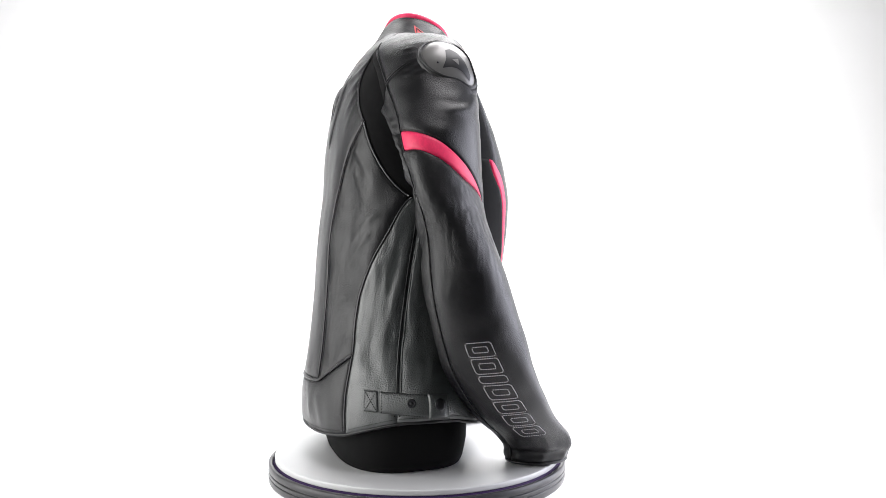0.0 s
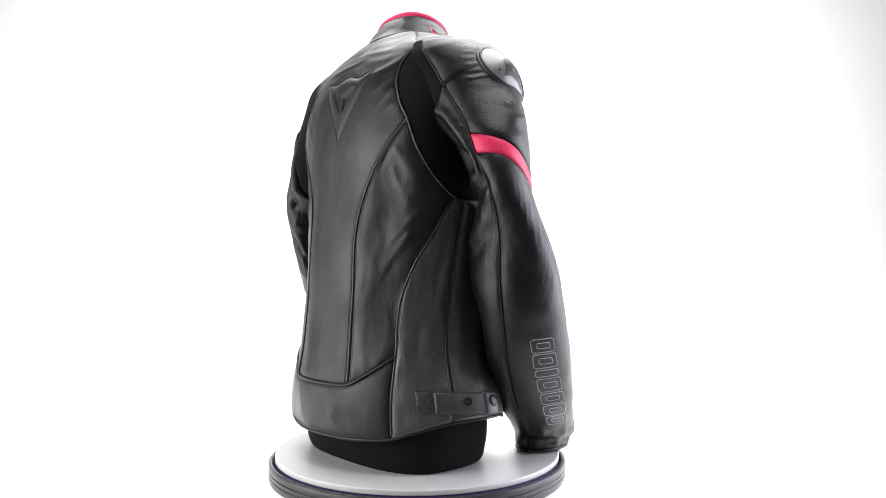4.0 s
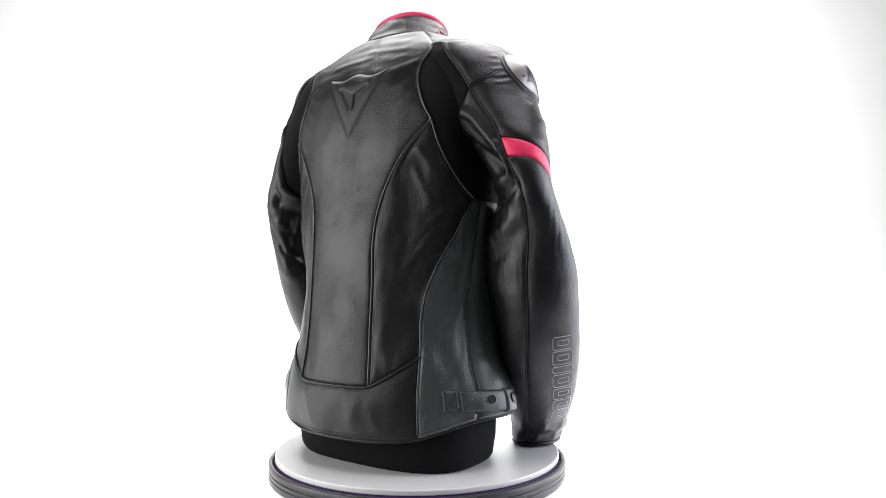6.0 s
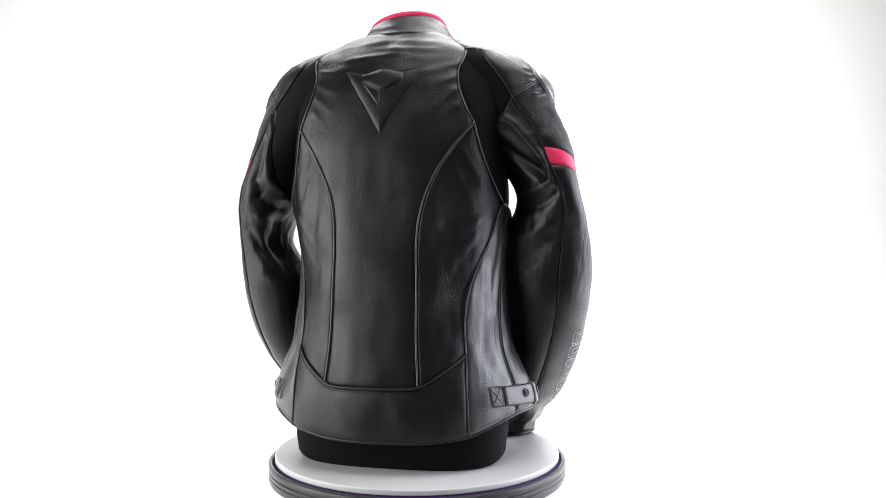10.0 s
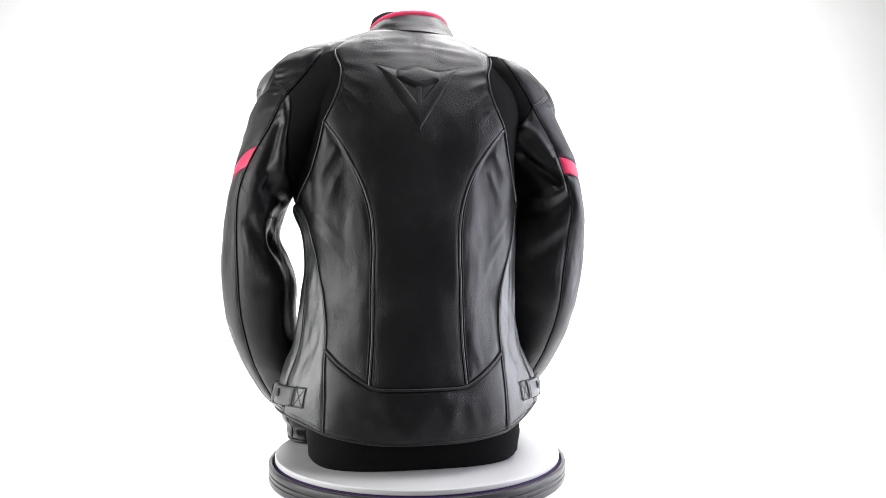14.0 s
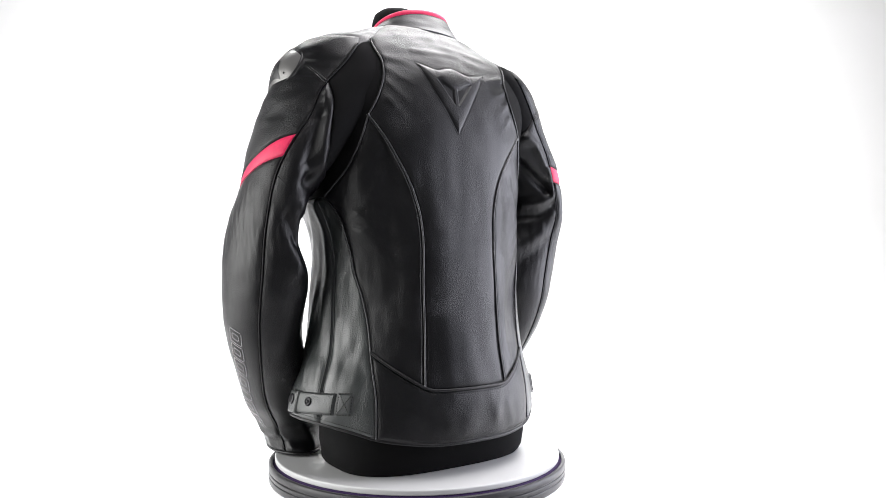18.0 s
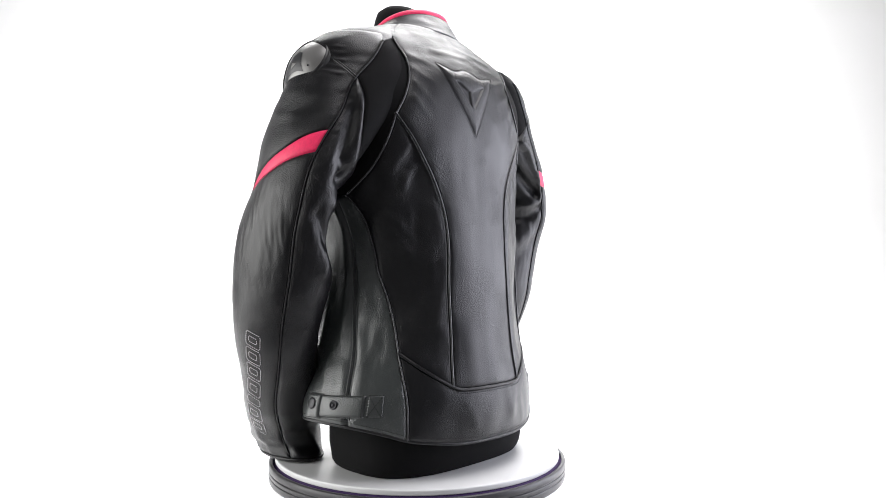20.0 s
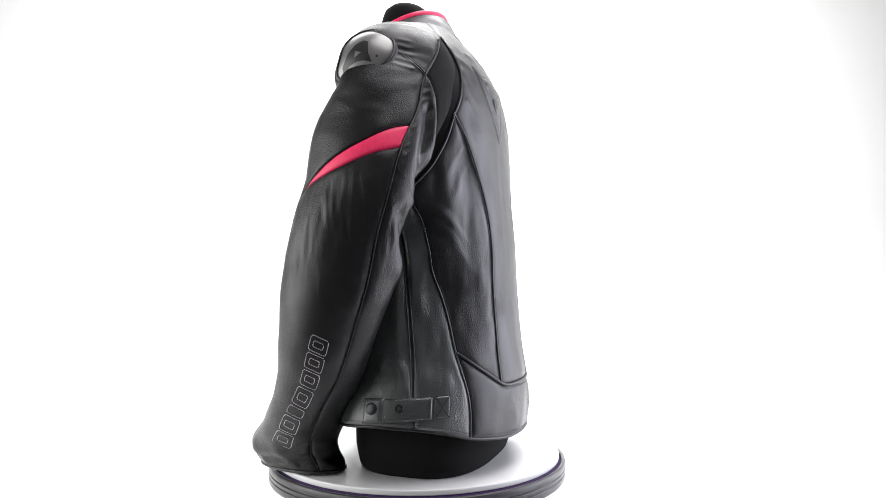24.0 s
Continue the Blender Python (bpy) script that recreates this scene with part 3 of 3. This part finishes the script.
def sleeve_folds(p, b, z, rear):
    w = np.clip(1 - np.abs(z - 0.40) / 0.11, 0, 1)
    inner = np.clip(1 - np.abs(b + 115) / 75, 0, 1)
    h = (0.0010 + 0.0022 * w * inner) * ripple(p, (20, 20, 34), 5.0) + 0.0006 * ripple(p, (34, 34, 14), 2.0)
    # gathers across the rear seam, puckers behind the shoulder cup, creases over the upper arm
    near = np.exp(-((b - rear(z) + 3) / 8) ** 2) * np.clip((z - 0.40) / 0.03, 0, 1) * np.clip((0.545 - z) / 0.03, 0, 1)
    h = h + (0.0004 + 0.0006 * ripple(p, (30, 30, 30), 1.1)) * near * np.sin(2 * np.pi * (z + 0.00035 * b + 0.003 * ripple(p, (40, 40, 40), 3.3)) / 0.0125)
    for k in range(5):
        h = h + ridge(b, z, -24 - 2 * k, 0.548 + 0.009 * k, -44 + 2 * k, 0.543 + 0.010 * k, 4.0 + 0.5 * k, 0.0026, (0.0010, 0.0006, 0.0009, 0.0005, 0.0008)[k])
    h = h + 0.0008 * ripple(p, (30, 30, 75), 7.7) * np.clip((z - 0.44) / 0.05, 0, 1)
    h = h + fold_line(b, z, ((4, 0.489), (22, 0.494), (42, 0.512)), 9, 0.0060, 0.0006) - fold_line(b, z, ((8, 0.499), (24, 0.504), (40, 0.522)), 9, 0.0060, 0.0005)
    # fine upright creasing down the forearm, and crumples at the cuff
    h = h + 0.0007 * ripple(p, (150, 150, 36), 6.6) * np.exp(-((z - 0.33) / 0.07) ** 2)
    h = h + ridge(b, z, -60, 0.036, 30, 0.030, 25, 0.008, 0.0022) - ridge(b, z, -70, 0.022, 40, 0.018, 25, 0.006, 0.0018)
    for k in range(7):
        h = h + ridge(b, z, -150 + 46 * k, 0.014, -136 + 46 * k, 0.040, 8, 0.010, 0.0022)
    return h


def right_sleeve_folds(p, a, z):
    b = np.where(a > 180, a - 360, a)
    h = sleeve_folds(p, b, z, SIDES[1]["rear"])
    h = h + fold_line(b, z, ((-112, 0.517), (-97, 0.497), (-93, 0.474), (-88, 0.452)), 8, 0.010, 0.0060)
    h = h + ridge(b, z, -124, 0.500, -118, 0.462, 20, 0.026, 0.0050)
    h = h - fold_line(b, z, ((-128, 0.462), (-110, 0.436), (-99, 0.424)), 9, 0.011, 0.0100)
    h = h + fold_line(b, z, ((-83, 0.438), (-91, 0.416), (-112, 0.404), (-140, 0.400)), 8, 0.009, 0.0060)
    h = h - fold_line(b, z, ((-84, 0.398), (-112, 0.380), (-150, 0.376)), 10, 0.008, 0.0040)
    h = h + fold_line(b, z, ((-100, 0.352), (-138, 0.322)), 16, 0.014, 0.0045)
    # the inner side is full below the elbow
    h = h + ridge(np.where(b < 0, b + 360, b), z, 184, 0.30, 184, 0.15, 22, 0.05, 0.0140)
    return h - fold_line(b, z, ((-86, 0.335), (-120, 0.296)), 12, 0.013, 0.0030)


def left_sleeve_folds(p, a, z):
    b = np.where(a > 180, a - 360, a)
    c = np.where(b < 0, b + 360, b)
    h = sleeve_folds(p, b, z, SIDES[-1]["rear"])
    h = h + fold_line(b, z, ((-66, 0.528), (-83, 0.497), (-92, 0.458), (-110, 0.434), (-136, 0.421)), 8, 0.010, 0.0075)
    h = h - fold_line(b, z, ((-70, 0.486), (-79, 0.460), (-85, 0.428), (-104, 0.408)), 8, 0.011, 0.0065)
    h = h - fold_line(b, z, ((-104, 0.400), (-124, 0.390), (-150, 0.386)), 12, 0.009, 0.0055)
    h = h + fold_line(b, z, ((-112, 0.368), (-140, 0.354), (-158, 0.335)), 10, 0.008, 0.0035)
    h = h - fold_line(b, z, ((-84, 0.352), (-102, 0.334), (-117, 0.302)), 10, 0.012, 0.0055)
    h = h + fold_line(b, z, ((-112, 0.302), (-102, 0.280)), 13, 0.014, 0.0045) - fold_line(b, z, ((-150, 0.325), (-147, 0.20)), 22, 0.03, 0.0065)
    return h - ridge(c, z, 212, 0.352, 214, 0.326, 20, 0.020, 0.0070) + ridge(c, z, 160, 0.35, 164, 0.31, 22, 0.03, 0.0080)


SIDES = {
    1: dict(rear=line([0.026, 0.10, 0.19, 0.267, 0.327, 0.379, 0.433, 0.496, 0.537, 0.616], [-78, -77, -76.5, -74, -72.5, -76, -82, -76, -80, -90]),
            front=const(72.0),
            top=line([-84, -42, -14.5, 9.5, 34, 60, 72], [0.465, 0.458, 0.448, 0.433, 0.414, 0.387, 0.371]),
            low=line([-84, -36, -7.5, 22, 54, 72], [0.438, 0.433, 0.421, 0.401, 0.384, 0.370]),
            word=((-42.0, 0.190), (-9.0, 0.193), (-32.5, 0.0535), (10.5, 0.0565)), zs=0.462, inset=line([0.46, 0.48, 0.501, 0.518, 0.537], [-158, -148, -130, -101, -81]), crease=((-76, 0.379), (-103, 0.362), (-150, 0.358))),
    -1: dict(rear=line([0.026, 0.096, 0.187, 0.267, 0.343, 0.418, 0.485, 0.54, 0.616], [-42, -46, -56, -55, -56, -52, -58, -60, -95]),
             front=const(60.0),
             top=line([-62, -37.5, -14.5, 12.5, 44.5, 60], [0.466, 0.458, 0.441, 0.421, 0.392, 0.375]),
             low=line([-62, -26.5, -0.5, 24, 48, 60], [0.437, 0.426, 0.412, 0.399, 0.386, 0.3745]),
             word=((-31.0, 0.195), (-9.5, 0.205), (-18.5, 0.040), (10.0, 0.051)), zs=0.405, inset=line([0.405, 0.42, 0.45, 0.48, 0.52, 0.54], [-165, -130, -104, -87, -72, -61]), crease=((-56, 0.405), (-113, 0.364), (-134, 0.361))),
}


def build_sleeve(jacket, side, rows):
    form = sleeve_form(rows, side)
    own = SIDES[side]
    folds = right_sleeve_folds if side > 0 else left_sleeve_folds
    sleeve = new("sleeve")
    sleeve.parent = jacket
    rear, front, top, low = own["rear"], own["front"], own["top"], own["low"]
    panel("upper_sleeve", form, (rear, front, top, const(0.6155)), 130, 130, LEATHER, sleeve, sign=side, folds=folds)
    panel("arm_band", form, (rear, front, low, top), 70, 16, PINK, sleeve, "bright pink leather arm band", sign=side, lift=0.0014, edge=0.003)
    panel("lower_sleeve", form, (rear, front, const(0.0055), low), 140, 240, LEATHER, sleeve, sign=side, folds=folds)
    split, inset = own["zs"], own["inset"]
    panel("inner_sleeve", form, (front, lambda z: rear(z) + 360, const(0.0055), const(split)), 170, 240, LEATHER, sleeve, sign=side, folds=folds, roll=(1, 1, 1, 0))
    panel("armhole_leather", form, (front, const(178.0), const(split), const(0.6155)), 60, 70, LEATHER, sleeve, sign=side, roll=(1, 0, 0, 1))
    panel("rear_sleeve", form, (lambda z: inset(z) + 360, lambda z: rear(z) + 360, const(split), const(0.5385)), 90, 110, LEATHER, sleeve, sign=side, folds=folds, ease=0.022, roll=(1, 1, 0, 1))
    panel("armhole_inset", form, (const(178.0), lambda z: np.where(z < 0.538, inset(z), rear(z)) + 359.5, const(split), const(0.6155)), 50, 90, STRETCH, sleeve, "matt black stretch fabric armhole", sign=side, lift=0.0008, roll=(0, 1, 0, 0))
    zr = np.linspace(0.012, 0.60, 160)
    cord("sleeve_seam", raised(form, rear(zr), zr, 0.0008, side), 0.0011, LEATHER, sleeve)
    band = np.linspace(own["rear"](np.array(0.45)) + 0.5, own["front"](np.array(0.4)) - 6, 90)
    lower = np.linspace(0.05, 0.43, 120)
    upper = np.linspace(0.47, 0.60, 50)
    sewing("stitching", [raised(form, band, low(band) - 0.0022, 0.0016, side), raised(form, band, top(band) + 0.0018, 0.0016, side),
                         raised(form, rear(lower) + 2.5, lower, 0.0018, side), raised(form, rear(upper) + 2.8, upper, 0.0018, side)], THREAD, sleeve, "black thread stitching")
    # cross seam from the yoke to the shoulder cup
    s = np.linspace(0, 1, 40)
    a0 = float(rear(np.array(0.538)))
    for k, d in enumerate((0.0016, -0.0016)):
        cord("cross_seam", raised(form, a0 + (-32 - a0) * s, 0.538 + d + 0.027 * s, 0.0020, side), 0.0010, LEATHER, sleeve)
    (c0, z0), (c1, z1), (c2, z2) = own["crease"]
    sc = np.linspace(0, 2, 60)
    cord("elbow_seam", raised(form, np.interp(sc, [0, 1, 2], [c0, c1, c2]), np.interp(sc, [0, 1, 2], [z0, z1, z2]), 0.0016, side), 0.0009, THREAD, sleeve)
    pairs = []
    for d in (0.0042, -0.0042):
        pairs.append(raised(form, a0 + (-32 - a0) * s, 0.538 + d + 0.027 * s, 0.0026, side))
    pairs.append(raised(form, np.interp(sc, [0, 1, 2], [c0, c1, c2]), np.interp(sc, [0, 1, 2], [z0, z1, z2]) + 0.0034, 0.0020, side))
    sewing("stitching", pairs, THREAD, sleeve, "black thread stitching")
    # cuff: turned edge and lining
    ring = np.linspace(0, 360, 120)
    v, f = tube(raised(form, ring[:-1], 0.0055, 0.0002, side), 0.0024, 8, True)
    part("cuff_edge", mesh_of("cuff_edge", v, f, LEATHER), sleeve, "turned black leather cuff edge")
    a, t = np.meshgrid(ring, np.linspace(0, 1, 8))
    p = raised(form, a, 0.0060 + 0.07 * t, -0.0040, side)
    part("lining", mesh_of("lining", p.reshape(-1, 3), grid_faces(120, 8, 0, side > 0), LINING), sleeve, "black lining")
    build_lettering(sleeve, form, side, own["word"])
    build_shoulder_cup(sleeve, form, side)
    return sleeve


def build_lettering(sleeve, form, side, corners):
    """Seven outlined blocks sewn in pale thread down the forearm, standing in for the maker's word."""
    (a00, z00), (a10, z10), (a01, z01), (a11, z11) = corners
    cells = [(0.0, 0.135), (0.155, 0.30), (0.325, 0.395), (0.42, 0.565), (0.59, 0.715), (0.735, 0.86), (0.88, 1.0)]
    paths = []

    def at(x, y):
        a = (a00 * (1 - x) + a10 * x) * (1 - y) + (a01 * (1 - x) + a11 * x) * y
        z = (z00 * (1 - x) + z10 * x) * (1 - y) + (z01 * (1 - x) + z11 * x) * y
        return raised(form, a, z, 0.0030, side)

    def loop(x0, x1, y0, y1, cut):
        pts = [(x0 + cut, y0), (x1 - cut, y0), (x1, y0 + cut * 0.25), (x1, y1 - cut * 0.25), (x1 - cut, y1), (x0 + cut, y1), (x0, y1 - cut * 0.25), (x0, y0 + cut * 0.25), (x0 + cut, y0)]
        pts = np.array(pts)
        k = np.linspace(0, len(pts) - 1, 90)
        return at(np.interp(k, range(len(pts)), pts[:, 0]), np.interp(k, range(len(pts)), pts[:, 1]))
    for k, (y0, y1) in enumerate(cells):
        if side < 0:
            y0, y1 = 1 - y1, 1 - y0
        paths.append(loop(0.02, 0.98, y0, y1, 0.07))
        if k != 2:
            m = (y1 - y0) * 0.30
            paths.append(loop(0.24, 0.78, y0 + m, y1 - m, 0.04))
    sewing("sewn_lettering", paths, PALE_THREAD, sleeve, "outlined blocks sewn in pale grey thread", length=0.0021, gap=0.0010, radius=0.00048)


def build_shoulder_cup(sleeve, form, side):
    cup = new("shoulder_cup")
    cup.parent = sleeve
    a0, z0 = np.array(7.0), np.array(0.569)
    c = form(a0, z0)
    n = normals(form, a0, z0, side)
    n = n + np.array([0, 0, 0.06])
    n /= np.linalg.norm(n)
    e1 = np.array([0.0, 0.80, -0.60])
    e1 -= n * (e1 @ n)
    e1 /= np.linalg.norm(e1)
    e2 = np.cross(n, e1) * side
    c = c + n * 0.0015

    def outline(w):
        """A drop, round at the back and drawn out to a point at the lower front."""
        egg = 1 / np.sqrt((np.cos(w) / 0.0350) ** 2 + (np.sin(w) / 0.0320) ** 2)
        return egg + 0.0150 * np.exp(-(np.angle(np.exp(1j * (w + 0.16))) / 0.36) ** 2)

    def shell(name, rings, material, label, mask=None):
        m = 64
        w = np.linspace(0, 2 * np.pi, m, endpoint=False)
        verts, faces = [], []
        for q, h in rings:
            r = outline(w) * q
            p = c + (r * np.cos(w))[:, None] * e1 + (r * np.sin(w))[:, None] * e2 + (h - r * r / 0.135)[:, None] * n
            verts += list(p)
        for j in range(len(rings) - 1):
            for k in range(m):
                k2 = (k + 1) % m
                f = (j * m + k, j * m + k2, (j + 1) * m + k2, (j + 1) * m + k)
                faces.append(f if side > 0 else f[::-1])
        return part(name, mesh_of(name, verts, faces, material), cup, label)
    shell("gasket", [(1.17, -0.010), (1.165, 0.0010), (1.14, 0.0042), (1.105, 0.0056), (1.09, 0.0042), (1.075, 0.0058), (1.04, 0.0070), (1.02, 0.0066), (0.99, 0.0044)], RUBBER, "black rubber gasket")
    dome = [(1.02, 0.0030)] + [(q, 0.0046 + 0.0040 * (1 - q * q) ** 0.8) for q in (1.0, 0.97, 0.93, 0.86, 0.76, 0.64, 0.5, 0.35, 0.2, 0.08, 0.001)]
    shell("dome", dome, SILVER, "silver grey shoulder cup")
    # dark inlaid wedge over the dome, and a small rivet hole

    def on(x, y, lift):
        r2 = x * x + y * y
        w = math.atan2(y, x)
        q = math.sqrt(r2) / float(outline(np.array(w)))
        return c + x * e1 + y * e2 + (0.0046 + 0.0040 * max(1 - q * q, 0) ** 0.8 - r2 / 0.135 + lift) * n
    low = [(0.000, -0.016), (0.008, -0.009), (0.016, -0.0045), (0.026, -0.002), (0.038, -0.003)]
    high = [(0.000, -0.016), (-0.002, -0.004), (-0.010, 0.010), (-0.006, 0.016), (0.006, 0.0175), (0.020, 0.014), (0.036, 0.004)]

    def strip(name, one, two, lift, material, label):
        m, verts, faces = 24, [], []
        for i in range(m + 1):
            ends = [[np.interp(i / m, np.linspace(0, 1, len(q)), [v[k] for v in q]) for k in (0, 1)] for q in (one, two)]
            for j in range(9):
                x, y = (ends[0][k] + (ends[1][k] - ends[0][k]) * j / 8 for k in (0, 1))
                verts.append(on(x + 0.0045, y - 0.0090, lift))
        for i in range(m):
            for j in range(8):
                a = i * 9 + j
                f = (a, a + 9, a + 10, a + 1)
                faces.append(f if side > 0 else f[::-1])
        part(name, mesh_of(name, verts, faces, material), cup, label)
    strip("inlay", low, high, 0.0006, CHARCOAL, "charcoal curved wedge inlay")
    strip("inlay_notch", [(0.005, 0.001), (0.016, 0.001)], [(0.011, 0.008), (0.016, 0.0015)], 0.0011, SILVER, "silver grey notch")
    v, f = lathe([(0.0, 0.0012), (0.0012, 0.0012), (0.0016, 0.0)], 12)
    at = on(-0.005, -0.0215, 0.0)
    part("rivet", mesh_of("rivet", [at + e1 * x + e2 * y + n * h for x, y, h in v], f, SNAP), cup, "small dark rivet")


def motions():
    for thing, turn, off in MOVERS:
        rows = []
        for k in range(13):
            a = 5.855 * (2 * k - 14.0) + turn
            m = pose(0, 0, 0, 0, 0, a) @ Matrix.Translation(off)
            rows.append((2 * k, m))
        walk(thing, rows)


# ---------------------------------------------------------------- studio
def build_studio():
    # paper sweep: floor that curves up into the back wall
    prof = [(-0.40, -0.12), (1.6, -0.12)] + [(1.6 + 1.0 * math.sin(w), 0.88 - 1.0 * math.cos(w)) for w in np.radians(np.arange(6, 91, 6))] + [(2.6, 2.6)]
    verts, faces = [], []
    for y, z in prof:
        verts += [(-3.2, y, z), (3.2, y, z)]
    for k in range(len(prof) - 1):
        faces.append((2 * k, 2 * k + 1, 2 * k + 3, 2 * k + 2))
    tagged(new("backdrop", mesh_of("backdrop", verts, faces, SWEEP)), "white paper photo sweep", "backdrop", kind="structure")
    def box(name, x0, x1, y0, y1, z0, z1, material):
        v = [(x, y, z) for x in (x0, x1) for y in (y0, y1) for z in (z0, z1)]
        f = [(0, 1, 3, 2), (4, 6, 7, 5), (0, 4, 5, 1), (2, 3, 7, 6), (0, 2, 6, 4), (1, 5, 7, 3)]
        return tagged(new(name, mesh_of(name, v, f, material, False)), kind="structure")
    # unseen room shell, added to close the set and shape the leather's reflections
    box("floor", -3.3, 3.3, -2.6, 2.8, -0.25, -0.13, DARK_WALL)
    box("unseen_wall_south", -3.3, 3.3, -2.7, -2.6, -0.13, 2.6, PALE_WALL)
    box("unseen_wall_west", -3.3, -3.2, -2.6, 2.8, -0.13, 2.6, PALE_WALL)
    box("unseen_wall_east", 3.2, 3.3, -2.6, 2.8, -0.13, 2.6, PALE_WALL)
    box("wall_north", -3.3, 3.3, 2.7, 2.8, -0.13, 2.6, SWEEP)
    box("unseen_ceiling", -3.3, 3.3, -2.7, 2.8, 2.6, 2.7, DARK_WALL)


def build_turntable():
    base = new("turntable")
    tagged(base, "white photo turntable with a grooved anthracite ring, carrying a display torso", "turntable")
    v, f = lathe([(0.2275, -0.014), (0.2283, -0.0095), (0.2300, -0.0088), (0.2330, -0.0090), (0.2343, -0.0105), (0.2345, -0.0172), (0.2344, -0.0178), (0.2318, -0.0182), (0.2318, -0.0196), (0.2344, -0.0200),
                  (0.2345, -0.0206), (0.2345, -0.0240), (0.2344, -0.0246), (0.2318, -0.0250), (0.2318, -0.0262), (0.2344, -0.0266), (0.2345, -0.0272), (0.2345, -0.0330), (0.2338, -0.0350), (0.2280, -0.036)], 160)
    part("ring", mesh_of("ring", v, f, RING), base, "grooved anthracite ring")
    v, f = lathe([(0.2275, -0.036), (0.2320, -0.0365), (0.2325, -0.048), (0.2310, -0.050), (0.2325, -0.052), (0.2325, -0.066), (0.2310, -0.068), (0.2325, -0.070), (0.2325, -0.116), (0.2300, -0.12), (0.0, -0.12)], 160)
    part("drum", mesh_of("drum", v, f, WHITE_BASE), base, "white plastic drum")
    # strip under the disc with the gap's shadow put into its colour
    v, f = lathe([(0.0, -0.015), (0.2278, -0.015), (0.2276, -0.0128), (0.2240, -0.0120), (0.2240, -0.0079), (0.0, -0.0079)], 96)
    part("gap_shade", mesh_of("gap_shade", v, f, VIOLET), base, "violet black strip coloured as the shadow under the disc")
    v, f = lathe([(0.0, 0.0), (0.2215, 0.0), (0.2228, 0.0), (0.2236, -0.0002), (0.2243, -0.0008), (0.2246, -0.0018), (0.2246, -0.0026), (0.2246, -0.0064), (0.2246, -0.0072), (0.2241, -0.0077), (0.0, -0.0077)], 160)
    return part("disc", mesh_of("disc", v, f, WHITE_TOP), base, "glossy white round turning disc")


def build_torso():
    zs = np.concatenate([[0.0006, 0.0012, 0.004, 0.010, 0.02], np.linspace(0.035, 0.55, 24), np.linspace(0.57, 0.696, 14), [0.704, 0.7090, 0.7110]])
    n = 96
    th = np.linspace(0, 2 * np.pi, n, endpoint=False)
    half = spl([0, 0.004, 0.02, 0.07, 0.12, 0.3, 0.45, 0.55, 0.60, 0.64, 0.66, 0.690, 0.704, 0.7110], [0.150, 0.156, 0.161, 0.162, 0.142, 0.122, 0.125, 0.13, 0.10, 0.055, 0.047, 0.043, 0.032, 0.004], zs)
    back = spl([0, 0.02, 0.10, 0.3, 0.45, 0.6, 0.64, 0.690, 0.704, 0.7110], [-0.135, -0.141, -0.138, -0.12, -0.11, -0.07, -0.045, -0.032, -0.020, 0.008], zs)
    front = spl([0, 0.02, 0.10, 0.3, 0.45, 0.6, 0.64, 0.690, 0.704, 0.7110], [0.050, 0.056, 0.060, 0.08, 0.10, 0.05, 0.047, 0.042, 0.032, 0.010], zs)
    e = 2 / spl([0, 0.3, 0.6, 0.72], [2.9, 2.6, 2.1, 2.0], zs)
    c, s = np.cos(th)[None], np.sin(th)[None]
    u = spl([0, 0.55, 0.64, 0.72], [0.008, 0.004, -0.013, -0.013], zs)[:, None] + half[:, None] * np.sign(c) * np.abs(c) ** e[:, None]
    mid, dep = ((back + front) / 2)[:, None], ((front - back) / 2)[:, None]
    v = mid + dep * np.sign(s) * np.abs(s) ** e[:, None]
    p = np.stack([u, v, np.broadcast_to(zs[:, None], u.shape)], -1).reshape(-1, 3)
    faces = []
    for j in range(len(zs) - 1):
        for k in range(n):
            k2 = (k + 1) % n
            faces.append((j * n + k, j * n + k2, (j + 1) * n + k2, (j + 1) * n + k))
    faces.append(tuple(range(n))[::-1])
    faces.append(tuple(range((len(zs) - 1) * n, len(zs) * n)))
    return tagged(new("display_torso", mesh_of("display_torso", p, faces, JERSEY)), "black jersey covered display torso standing on the turntable disc", "mannequin")


build_studio()
DISC = build_turntable()
TORSO = build_torso()
JACKET = build_jacket()
OFF = (-0.022, 0.0, 0.0)
MOVERS = [(DISC, 0.0, (0, 0, 0)), (TORSO, 9.0, OFF), (JACKET, 9.0, OFF)]
motions()
